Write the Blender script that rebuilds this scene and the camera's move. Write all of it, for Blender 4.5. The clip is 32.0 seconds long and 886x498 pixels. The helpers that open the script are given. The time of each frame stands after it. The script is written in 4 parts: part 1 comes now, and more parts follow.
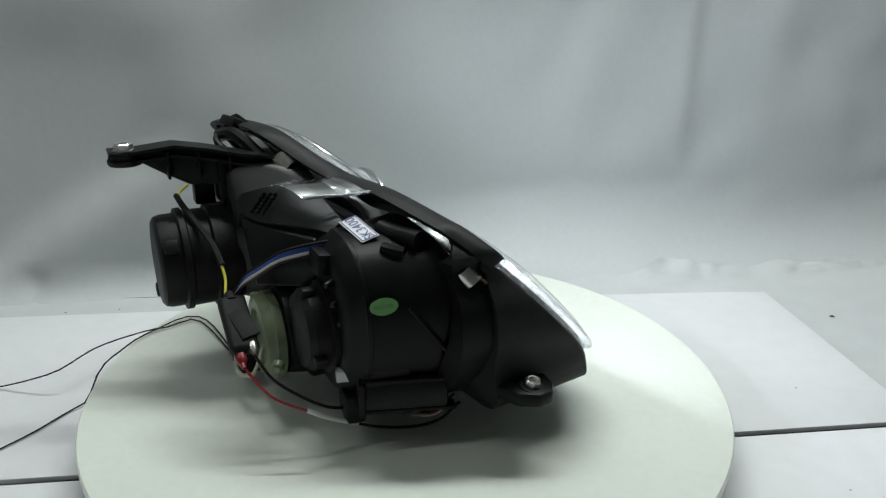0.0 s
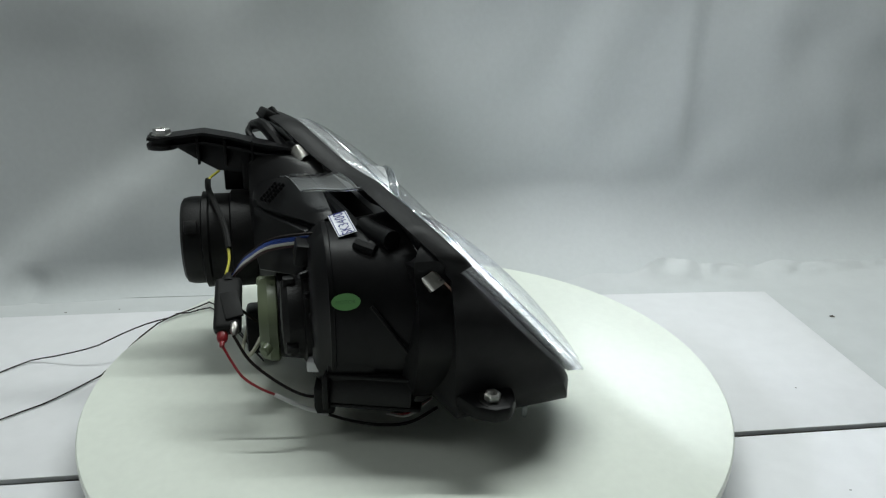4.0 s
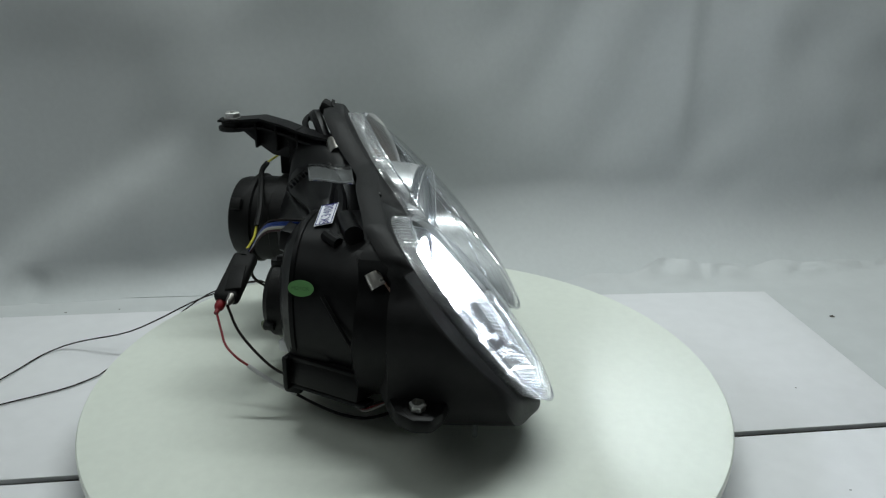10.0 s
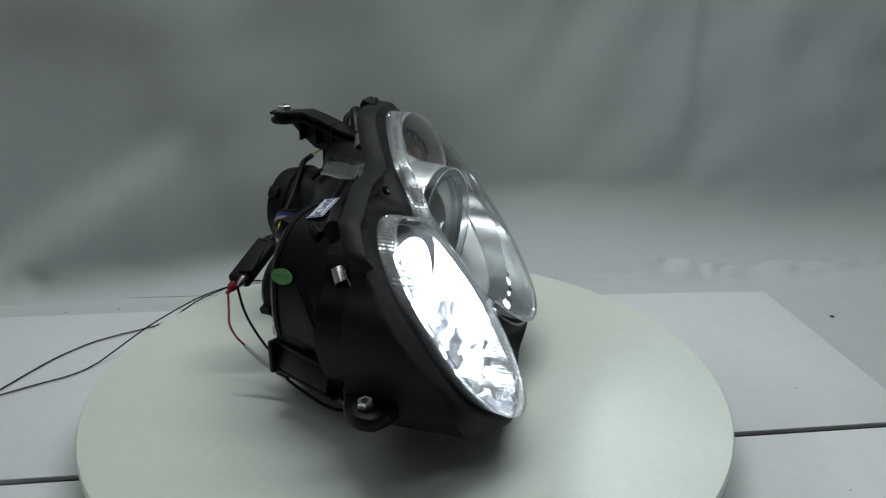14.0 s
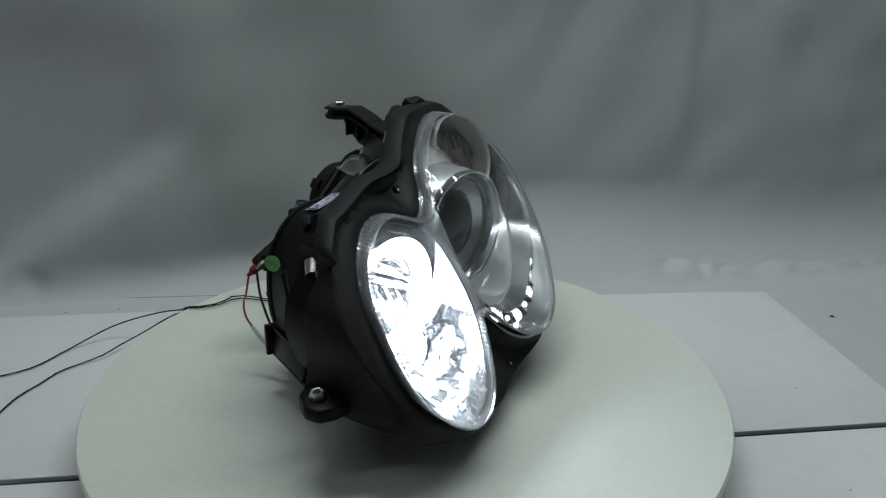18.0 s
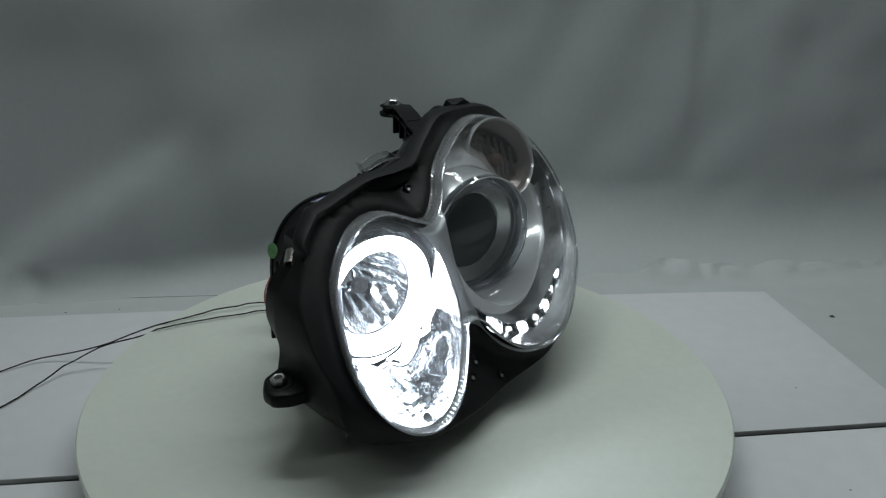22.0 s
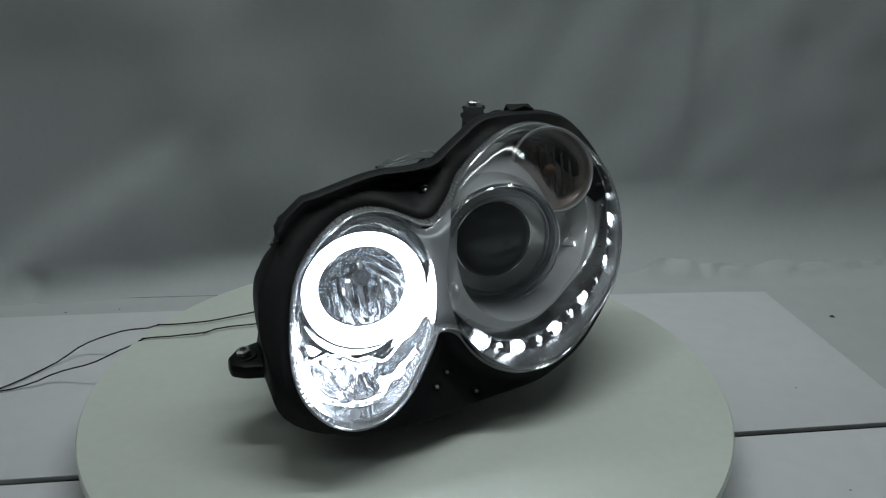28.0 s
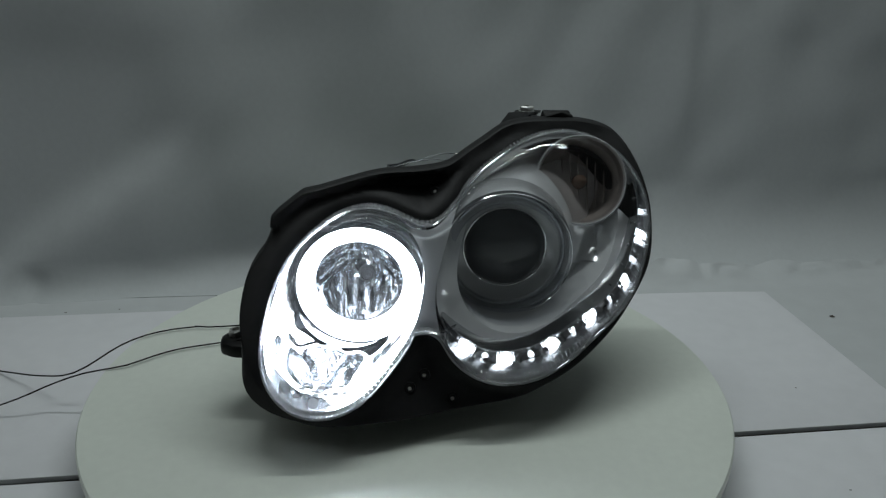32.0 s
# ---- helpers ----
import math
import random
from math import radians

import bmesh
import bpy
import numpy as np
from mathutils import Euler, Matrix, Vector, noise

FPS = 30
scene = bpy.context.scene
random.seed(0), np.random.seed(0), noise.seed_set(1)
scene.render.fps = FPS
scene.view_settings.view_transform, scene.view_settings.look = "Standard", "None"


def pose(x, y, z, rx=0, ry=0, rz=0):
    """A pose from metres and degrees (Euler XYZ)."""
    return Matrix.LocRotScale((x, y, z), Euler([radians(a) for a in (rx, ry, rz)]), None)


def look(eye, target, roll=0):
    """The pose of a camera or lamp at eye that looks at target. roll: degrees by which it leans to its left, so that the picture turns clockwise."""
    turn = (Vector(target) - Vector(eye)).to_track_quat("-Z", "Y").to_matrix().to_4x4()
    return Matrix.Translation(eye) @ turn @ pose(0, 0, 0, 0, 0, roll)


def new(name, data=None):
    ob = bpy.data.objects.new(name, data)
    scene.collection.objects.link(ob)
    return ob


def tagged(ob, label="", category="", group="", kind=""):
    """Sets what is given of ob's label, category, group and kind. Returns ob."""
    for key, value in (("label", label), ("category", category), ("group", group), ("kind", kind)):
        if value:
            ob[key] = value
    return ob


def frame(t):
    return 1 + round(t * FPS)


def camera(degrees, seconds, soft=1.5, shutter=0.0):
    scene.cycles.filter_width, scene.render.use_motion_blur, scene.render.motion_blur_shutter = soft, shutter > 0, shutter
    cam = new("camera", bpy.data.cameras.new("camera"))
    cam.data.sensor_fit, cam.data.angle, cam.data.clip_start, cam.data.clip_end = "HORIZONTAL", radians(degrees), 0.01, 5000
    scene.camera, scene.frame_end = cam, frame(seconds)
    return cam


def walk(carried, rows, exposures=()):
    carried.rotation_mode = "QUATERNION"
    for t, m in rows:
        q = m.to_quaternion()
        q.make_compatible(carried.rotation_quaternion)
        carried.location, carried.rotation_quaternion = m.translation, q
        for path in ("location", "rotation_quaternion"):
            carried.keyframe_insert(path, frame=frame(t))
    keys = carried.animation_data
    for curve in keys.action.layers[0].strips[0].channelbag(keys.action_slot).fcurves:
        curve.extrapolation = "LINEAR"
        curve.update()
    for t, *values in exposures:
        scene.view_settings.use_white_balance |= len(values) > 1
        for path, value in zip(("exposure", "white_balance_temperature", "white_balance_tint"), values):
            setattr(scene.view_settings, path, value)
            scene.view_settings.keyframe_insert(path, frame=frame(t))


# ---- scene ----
from mathutils.geometry import delaunay_2d_cdt

cam = camera(59.57, 32.0, soft=1.25)
EYE = (0.0, -0.7725, 0.4546)
AIM = Vector((math.sin(radians(2.575)) * math.cos(radians(21.17)), math.cos(radians(2.575)) * math.cos(radians(21.17)), -math.sin(radians(21.17))))
STAND = look(EYE, Vector(EYE) + AIM, 0.872)
# the picture darkens as the lit face turns towards the lens
walk(cam, [(0.0, STAND), (32.0, STAND)], exposures=[(0, 0.28, 6540, 10), (6, 0.24, 6520, 10), (9, 0.05, 6470, 9), (13, -0.29, 6400, 9), (17, -0.57, 6370, 9), (19, -0.62, 6360, 9), (21, -0.76, 6360, 9), (23, -0.83, 6360, 9), (28, -0.94, 6340, 9), (32, -0.94, 6340, 9)])

# ---- light ----
world = bpy.data.worlds.new("room_air")
world.use_nodes = True
world.node_tree.nodes["Background"].inputs[0].default_value = (0.7, 0.78, 0.82, 1)
world.node_tree.nodes["Background"].inputs[1].default_value = 0.05
scene.world = world


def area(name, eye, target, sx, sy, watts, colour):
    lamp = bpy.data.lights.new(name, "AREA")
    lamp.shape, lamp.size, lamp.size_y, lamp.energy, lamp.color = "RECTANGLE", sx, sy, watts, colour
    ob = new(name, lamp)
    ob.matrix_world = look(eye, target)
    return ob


area("tube_light", (0.19, 0.36, 1.6), (0.19, 0.36, 0), 1.6, 0.07, 19, (0.93, 1.0, 0.98))
# unseen fill lamp, added to lighten the left floor and flank
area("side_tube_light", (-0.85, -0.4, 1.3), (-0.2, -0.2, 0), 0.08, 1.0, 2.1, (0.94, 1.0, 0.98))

# ---- materials ----


def material(name, colour, rough=0.5, metal=0.0, grain=0.0, scale=60.0, bump=0.0, bump_scale=200.0, spec=0.5, stain=0.0, stain_scale=6.0):
    """A surface with colour variation at two scales and fine relief."""
    m = bpy.data.materials.new(name)
    m.use_nodes = True
    nt = m.node_tree
    b = nt.nodes["Principled BSDF"]
    b.inputs["Roughness"].default_value = rough
    b.inputs["Metallic"].default_value = metal
    b.inputs["Specular IOR Level"].default_value = spec
    b.inputs["Base Color"].default_value = (*colour, 1)
    co = nt.nodes.new("ShaderNodeTexCoord")
    if grain or stain:
        tint = None
        for size, amount in ((scale, grain), (stain_scale, stain)):
            if not amount:
                continue
            nz = nt.nodes.new("ShaderNodeTexNoise")
            nz.inputs["Scale"].default_value = size
            nz.inputs["Detail"].default_value = 5
            nt.links.new(co.outputs["Object"], nz.inputs["Vector"])
            ramp = nt.nodes.new("ShaderNodeMapRange")
            ramp.inputs[1].default_value, ramp.inputs[2].default_value = 0.3, 0.7
            ramp.inputs[3].default_value, ramp.inputs[4].default_value = 1 - amount, 1 + amount
            nt.links.new(nz.outputs["Fac"], ramp.inputs[0])
            mix = nt.nodes.new("ShaderNodeVectorMath")
            mix.operation = "SCALE"
            if tint is None:
                mix.inputs[0].default_value = colour
            else:
                nt.links.new(tint, mix.inputs[0])
            nt.links.new(ramp.outputs[0], mix.inputs["Scale"])
            tint = mix.outputs[0]
        nt.links.new(tint, b.inputs["Base Color"])
        rr = nt.nodes.new("ShaderNodeMapRange")
        rr.inputs[3].default_value, rr.inputs[4].default_value = rough * 0.8, min(1, rough * 1.2)
        nt.links.new(nz.outputs["Fac"], rr.inputs[0])
        nt.links.new(rr.outputs[0], b.inputs["Roughness"])
    if bump:
        nz = nt.nodes.new("ShaderNodeTexNoise")
        nz.inputs["Scale"].default_value = bump_scale
        nz.inputs["Detail"].default_value = 4
        nt.links.new(co.outputs["Object"], nz.inputs["Vector"])
        bp = nt.nodes.new("ShaderNodeBump")
        bp.inputs["Strength"].default_value = bump
        bp.inputs["Distance"].default_value = 0.002
        nt.links.new(nz.outputs["Fac"], bp.inputs["Height"])
        nt.links.new(bp.outputs[0], b.inputs["Normal"])
    return m


def glowing(name, colour, strength):
    m = bpy.data.materials.new(name)
    m.use_nodes = True
    nt = m.node_tree
    b = nt.nodes["Principled BSDF"]
    b.inputs["Base Color"].default_value = (0.8, 0.82, 0.85, 1)
    b.inputs["Emission Color"].default_value = (*colour, 1)
    b.inputs["Emission Strength"].default_value = strength
    return m


def clear(name, tint, gloss=0.06, ior=1.5, rough=0.02, haze=0.0):
    """Thin clear plastic: see-through, with a Fresnel gloss."""
    m = bpy.data.materials.new(name)
    m.use_nodes = True
    nt = m.node_tree
    nt.nodes.remove(nt.nodes["Principled BSDF"])
    tr = nt.nodes.new("ShaderNodeBsdfTransparent")
    tr.inputs[0].default_value = (*tint, 1)
    gl = nt.nodes.new("ShaderNodeBsdfGlossy")
    gl.inputs["Roughness"].default_value = rough
    fr = nt.nodes.new("ShaderNodeLayerWeight")
    fr.inputs[0].default_value = 0.5
    steep = nt.nodes.new("ShaderNodeMath")
    steep.operation = "POWER"
    steep.inputs[1].default_value = 4.5
    nt.links.new(fr.outputs["Facing"], steep.inputs[0])
    add = nt.nodes.new("ShaderNodeMath")
    add.operation = "MULTIPLY_ADD"
    add.inputs[1].default_value = 0.9 - gloss
    add.inputs[2].default_value = gloss + ((ior - 1) / (ior + 1)) ** 2
    nt.links.new(steep.outputs[0], add.inputs[0])
    mix = nt.nodes.new("ShaderNodeMixShader")
    nt.links.new(add.outputs[0], mix.inputs[0])
    nt.links.new(tr.outputs[0], mix.inputs[1])
    nt.links.new(gl.outputs[0], mix.inputs[2])
    top = mix
    if haze:
        # haze of dusty plastic, also standing in for glare that veils dark parts
        dust = nt.nodes.new("ShaderNodeBsdfTranslucent")
        dust.inputs[0].default_value = (0.9, 0.95, 1.0, 1)
        top = nt.nodes.new("ShaderNodeMixShader")
        top.inputs[0].default_value = haze
        nt.links.new(mix.outputs[0], top.inputs[1])
        nt.links.new(dust.outputs[0], top.inputs[2])
    nt.links.new(top.outputs[0], nt.nodes["Material Output"].inputs[0])
    return m


BLACK = material("black_moulded_plastic", (0.0065, 0.0065, 0.007), 0.38, grain=0.15, scale=90, bump=0.08, bump_scale=900, spec=0.14, stain=0.12, stain_scale=14)
BEZEL = material("black_textured_plastic", (0.0115, 0.0115, 0.012), 0.52, grain=0.15, scale=90, bump=0.1, bump_scale=1100, spec=0.2, stain=0.12, stain_scale=14)
SHEEN = material("black_sheen_plastic", (0.006, 0.006, 0.0065), 0.34, bump=0.06, bump_scale=400, spec=0.3, stain=0.15, stain_scale=20)
BLACK_SMOOTH = material("black_smooth_plastic", (0.0055, 0.0055, 0.006), 0.36, bump=0.1, bump_scale=300, spec=0.2, stain=0.15, stain_scale=20)
RUBBER = material("black_rubber", (0.0065, 0.0065, 0.0065), 0.5, spec=0.2, grain=0.2, scale=70, bump=0.2, bump_scale=500)
TAPE = material("black_foam_tape", (0.008, 0.008, 0.008), 0.6, grain=0.2, scale=200, bump=0.15, bump_scale=1400, spec=0.2)
CHROME = material("vacuum_chrome", (0.86, 0.87, 0.88), 0.1, 1.0, stain=0.05, stain_scale=30, bump=0.04, bump_scale=60)
SATIN = material("satin_silver", (0.68, 0.69, 0.7), 0.3, 0.4, stain=0.06, stain_scale=20)
WAIST = material("satin_grey_trim", (0.36, 0.37, 0.38), 0.4, 0.5, stain=0.06, stain_scale=20)
SHROUD = material("projector_shroud", (0.66, 0.67, 0.68), 0.22, 0.6, stain=0.06, stain_scale=20)
STEEL = material("steel_clip", (0.62, 0.6, 0.56), 0.28, 1.0, grain=0.1, scale=150, stain=0.1, stain_scale=40)
ZINC = material("zinc_screw", (0.62, 0.62, 0.6), 0.33, 1.0, grain=0.1, scale=200)
HALO = glowing("lit_halo", (0.86, 0.93, 1.0), 80)
LED = glowing("lit_diode", (0.9, 0.95, 1.0), 22)
LENS = clear("clear_polycarbonate", (0.97, 0.975, 0.98), 0.0, haze=0.0055)
CLEAR = clear("clear_film", (0.8, 0.82, 0.85), 0.1, 1.45, 0.08)
DARK_GLASS = material("projector_glass", (0.085, 0.09, 0.094), 0.08, spec=0.5)
FILM = clear("bent_clear_film", (0.86, 0.88, 0.9), 0.3, 1.5, 0.14)
COPPER = material("copper_foil", (0.75, 0.5, 0.4), 0.25, 1.0, stain=0.3, stain_scale=80)
BULB_CAP = material("painted_bulb_cap", (0.012, 0.012, 0.013), 0.6, 0.0, spec=0.1, grain=0.3, scale=300)
FILM_EDGE = clear("film_edge", (0.8, 0.82, 0.86), 0.5, 1.5, 0.12)
AMBER = material("amber_bulb", (0.19, 0.14, 0.11), 0.15)
CREAM = material("cream_plastic", (0.155, 0.185, 0.11), 0.4, stain=0.08, stain_scale=30)
LABEL = material("label_paper", (0.75, 0.76, 0.8), 0.5)
BLUE = material("blue_ink", (0.03, 0.035, 0.2), 0.5)
GREEN = material("green_sticker", (0.13, 0.33, 0.11), 0.45)
GREEN_DARK = material("green_ink", (0.06, 0.17, 0.055), 0.5)
WHITE_DISC = material("white_lacquer", (0.74, 0.78, 0.71), 0.3, grain=0.02, scale=90, stain=0.03, stain_scale=5, spec=0.4)
DISC_EDGE = material("grey_edge", (0.45, 0.48, 0.45), 0.45, stain=0.1)
FOAM = material("white_foam_board", (0.76, 0.765, 0.785), 0.6, grain=0.02, scale=40, stain=0.03, stain_scale=3, bump=0.05, bump_scale=200)
TABLE = material("dark_wood", (0.06, 0.05, 0.042), 0.5, grain=0.3, scale=30, stain=0.2)
CLOTH = material("white_backdrop_cloth", (0.535, 0.56, 0.565), 0.6, grain=0.02, scale=120, stain=0.04, stain_scale=2.2, bump=0.12, bump_scale=30)
# cloth again, slightly paler to paint the brighter light on its foot
LIT_FOOT = material("crumpled_white_paper", (0.57, 0.59, 0.595), 0.5, grain=0.03, scale=30, bump=0.2, bump_scale=40)
WALL = material("white_wall_paint", (0.27, 0.27, 0.265), 0.8, stain=0.05)
CLEAR_PLUG = material("milky_plug", (0.6, 0.61, 0.62), 0.25)
BRIGHT = material("bright_coating", (0.6, 0.615, 0.63), 0.1, 0.99, stain=0.05, stain_scale=40)
BRIGHT_SATIN = material("bright_satin_coating", (0.64, 0.65, 0.66), 0.26, 0.98, stain=0.05, stain_scale=40)
BOWL = material("bright_bowl_coating", (0.72, 0.735, 0.75), 0.12, 1.0, stain=0.05, stain_scale=40)
SATIN_DARK = material("satin_titanium", (0.8, 0.81, 0.82), 0.13, 0.42, stain=0.06, stain_scale=20, bump=0.12, bump_scale=28)
CHROME_DARK = material("smoked_chrome", (0.3, 0.31, 0.33), 0.26, 1.0, stain=0.1, stain_scale=60, bump=0.1, bump_scale=120)
STRIP = material("chrome_strip", (0.5, 0.51, 0.52), 0.2, 1.0, stain=0.1, stain_scale=60)
SMOKE = material("smoky_plastic", (0.34, 0.32, 0.31), 0.25, 0.2, stain=0.15, stain_scale=30)
SMOKE_CLEAR = clear("smoky_cover", (0.88, 0.84, 0.82), 0.02, 1.45, 0.05)
LED_DIM = glowing("dim_diode", (0.9, 0.95, 1.0), 5)
WIRE_CREAM = material("cream_wire", (0.5, 0.5, 0.4), 0.4)


def ribbed():
    """Prismatic clear plastic: lets light through, scatters some, glints."""
    m = bpy.data.materials.new("ribbed_clear_plastic")
    m.use_nodes = True
    nt = m.node_tree
    b = nt.nodes["Principled BSDF"]
    b.inputs["Base Color"].default_value = (0.6, 0.61, 0.62, 1)
    b.inputs["Metallic"].default_value = 0.6
    b.inputs["Roughness"].default_value = 0.15
    b.inputs["Specular IOR Level"].default_value = 1.0
    tl = nt.nodes.new("ShaderNodeBsdfTranslucent")
    tl.inputs[0].default_value = (0.93, 0.95, 0.97, 1)
    mix = nt.nodes.new("ShaderNodeMixShader")
    mix.inputs[0].default_value = 0.22
    nt.links.new(b.outputs[0], mix.inputs[1])
    nt.links.new(tl.outputs[0], mix.inputs[2])
    through_it = nt.nodes.new("ShaderNodeBsdfTransparent")
    top = nt.nodes.new("ShaderNodeMixShader")
    top.inputs[0].default_value = 0.5
    nt.links.new(mix.outputs[0], top.inputs[1])
    nt.links.new(through_it.outputs[0], top.inputs[2])
    nt.links.new(top.outputs[0], nt.nodes["Material Output"].inputs[0])
    return m


RIBBED = ribbed()
LENS_EDGE = clear("lens_edge_plastic", (0.85, 0.87, 0.9), 0.35, 1.5, 0.1)
WIRE_BLACK = material("black_wire", (0.012, 0.008, 0.007), 0.5, spec=0.2)
WIRE_RED = material("red_wire", (0.2, 0.012, 0.016), 0.3)
WIRE_MAROON = material("maroon_wire", (0.035, 0.008, 0.012), 0.4)
WIRE_BLUE = material("blue_wire", (0.02, 0.06, 0.3), 0.35)
WIRE_YELLOW = material("yellow_wire", (0.55, 0.5, 0.05), 0.4)
WIRE_WHITE = material("white_wire", (0.6, 0.6, 0.6), 0.4)

# ---- mesh helpers ----


def ease(x, a, b):
    t = max(0.0, min(1.0, (x - a) / (b - a)))
    return t * t * (3 - 2 * t)


def finish(bm, mat, name, angle=35):
    me = bpy.data.meshes.new(name)
    bmesh.ops.recalc_face_normals(bm, faces=bm.faces[:])
    bm.to_mesh(me)
    bm.free()
    me.materials.append(mat)
    for f in me.polygons:
        f.use_smooth = True
    me.set_sharp_from_angle(angle=radians(angle))
    return me


def part(name, bm, mat, parent, label="", angle=35):
    ob = new(name, finish(bm, mat, name, angle))
    ob.parent = parent
    if label:
        tagged(ob, label)
    return ob


def thing(name, bm, mat, label, category, kind="", group="", angle=35):
    return tagged(new(name, finish(bm, mat, name, angle)), label, category, group, kind)


def empty(name, label, category, group=""):
    return tagged(new(name), label, category, group)


def loft(rings, cap0=False, cap1=False, closed=True, bm=None):
    bm = bm or bmesh.new()
    rows = [[bm.verts.new(p) for p in r] for r in rings]
    n = len(rows[0])
    for a, b in zip(rows, rows[1:]):
        for i in range(n if closed else n - 1):
            j = (i + 1) % n
            bm.faces.new((a[i], a[j], b[j], b[i]))
    if cap0:
        bm.faces.new(rows[0][::-1])
    if cap1:
        bm.faces.new(rows[-1])
    return bm


def axes(axis):
    a = Vector(axis).normalized()
    s = a.cross(Vector((0, 0, 1))) if abs(a.z) < 0.95 else a.cross(Vector((1, 0, 0)))
    s.normalize()
    return a, s, s.cross(a).normalized()


def lathe(centre, axis, profile, n=48, bm=None, squash=1.0, ends=True):
    """Turns (radius, height) rows about an axis."""
    a, s, t = axes(axis)
    c = Vector(centre)
    rings = [[c + a * h + (s * math.cos(k * math.tau / n) + t * math.sin(k * math.tau / n) * squash) * max(r, 1e-5) for k in range(n)] for r, h in profile]
    return loft(rings, cap0=ends and profile[0][0] > 1e-4, cap1=ends and profile[-1][0] > 1e-4, bm=bm)


def smooth_path(pts, steps=8):
    """A smooth line through a few points."""
    p = [Vector(q) for q in pts]
    p = [p[0] * 2 - p[1]] + p + [p[-1] * 2 - p[-2]]
    out = []
    for i in range(1, len(p) - 2):
        for k in range(steps):
            t = k / steps
            out.append(0.5 * (2 * p[i] + (p[i + 1] - p[i - 1]) * t + (2 * p[i - 1] - 5 * p[i] + 4 * p[i + 1] - p[i + 2]) * t * t + (3 * p[i] - p[i - 1] - 3 * p[i + 1] + p[i + 2]) * t ** 3))
    return out + [p[-2]]


def smooth_loop(pts, steps=6):
    p = [Vector(q) for q in pts]
    n = len(p)
    out = []
    for i in range(n):
        a, b, c, d = p[i - 1], p[i], p[(i + 1) % n], p[(i + 2) % n]
        for k in range(steps):
            t = k / steps
            out.append(0.5 * (2 * b + (c - a) * t + (2 * a - 5 * b + 4 * c - d) * t * t + (3 * b - a - 3 * c + d) * t ** 3))
    return out


def tube(pts, r, n=10, steps=8, bm=None):
    path = smooth_path(pts, steps) if steps else [Vector(q) for q in pts]
    rings, side = [], None
    for i, q in enumerate(path):
        d = (path[min(i + 1, len(path) - 1)] - path[max(i - 1, 0)]).normalized()
        if side is None:
            side = axes(d)[1]
        side = (side - d * side.dot(d)).normalized()
        up = d.cross(side)
        rings.append([q + (side * math.cos(k * math.tau / n) + up * math.sin(k * math.tau / n)) * r for k in range(n)])
    return loft(rings, True, True, bm=bm)


def block(m, sx, sy, sz, bevel=0.0, bm=None, seg=2):
    """A box of that size about the pose m, with rounded edges."""
    b = bmesh.new()
    bmesh.ops.create_cube(b, size=1, matrix=m @ Matrix.Diagonal((sx, sy, sz, 1)))
    if bevel:
        bmesh.ops.bevel(b, geom=b.edges[:], offset=bevel, segments=seg, affect="EDGES", profile=0.5)
    if bm is None:
        return b
    me = bpy.data.meshes.new("scrap")
    b.to_mesh(me)
    b.free()
    bm.from_mesh(me)
    bpy.data.meshes.remove(me)
    return bm


def prism(outline, thick, bevel=0.0):
    """A plate with that 3D outline, pushed by the vector thick."""
    bm = bmesh.new()
    f = bm.faces.new([bm.verts.new(p) for p in outline])
    got = bmesh.ops.extrude_face_region(bm, geom=[f])
    bmesh.ops.translate(bm, verts=[v for v in got["geom"] if isinstance(v, bmesh.types.BMVert)], vec=thick)
    if bevel:
        bmesh.ops.bevel(bm, geom=bm.edges[:], offset=bevel, segments=2, affect="EDGES", profile=0.5)
    return bm


# ---- the room ----
FLOOR = -0.05
TURN = radians(5.0)


def board(name, along0, along1, across0, across1, label):
    """A foam board on the table, lying five degrees askew."""
    c, s = math.cos(TURN), math.sin(TURN)
    a, b = (along0 + along1) / 2, (across0 + across1) / 2
    m = pose(c * a - s * b, s * a + c * b, FLOOR - 0.003, 0, 0, 5.0)
    return thing(name, block(m, along1 - along0, across1 - across0, 0.006, 0.001), FOAM, label, "foam board", group="foam boards under the turntable")


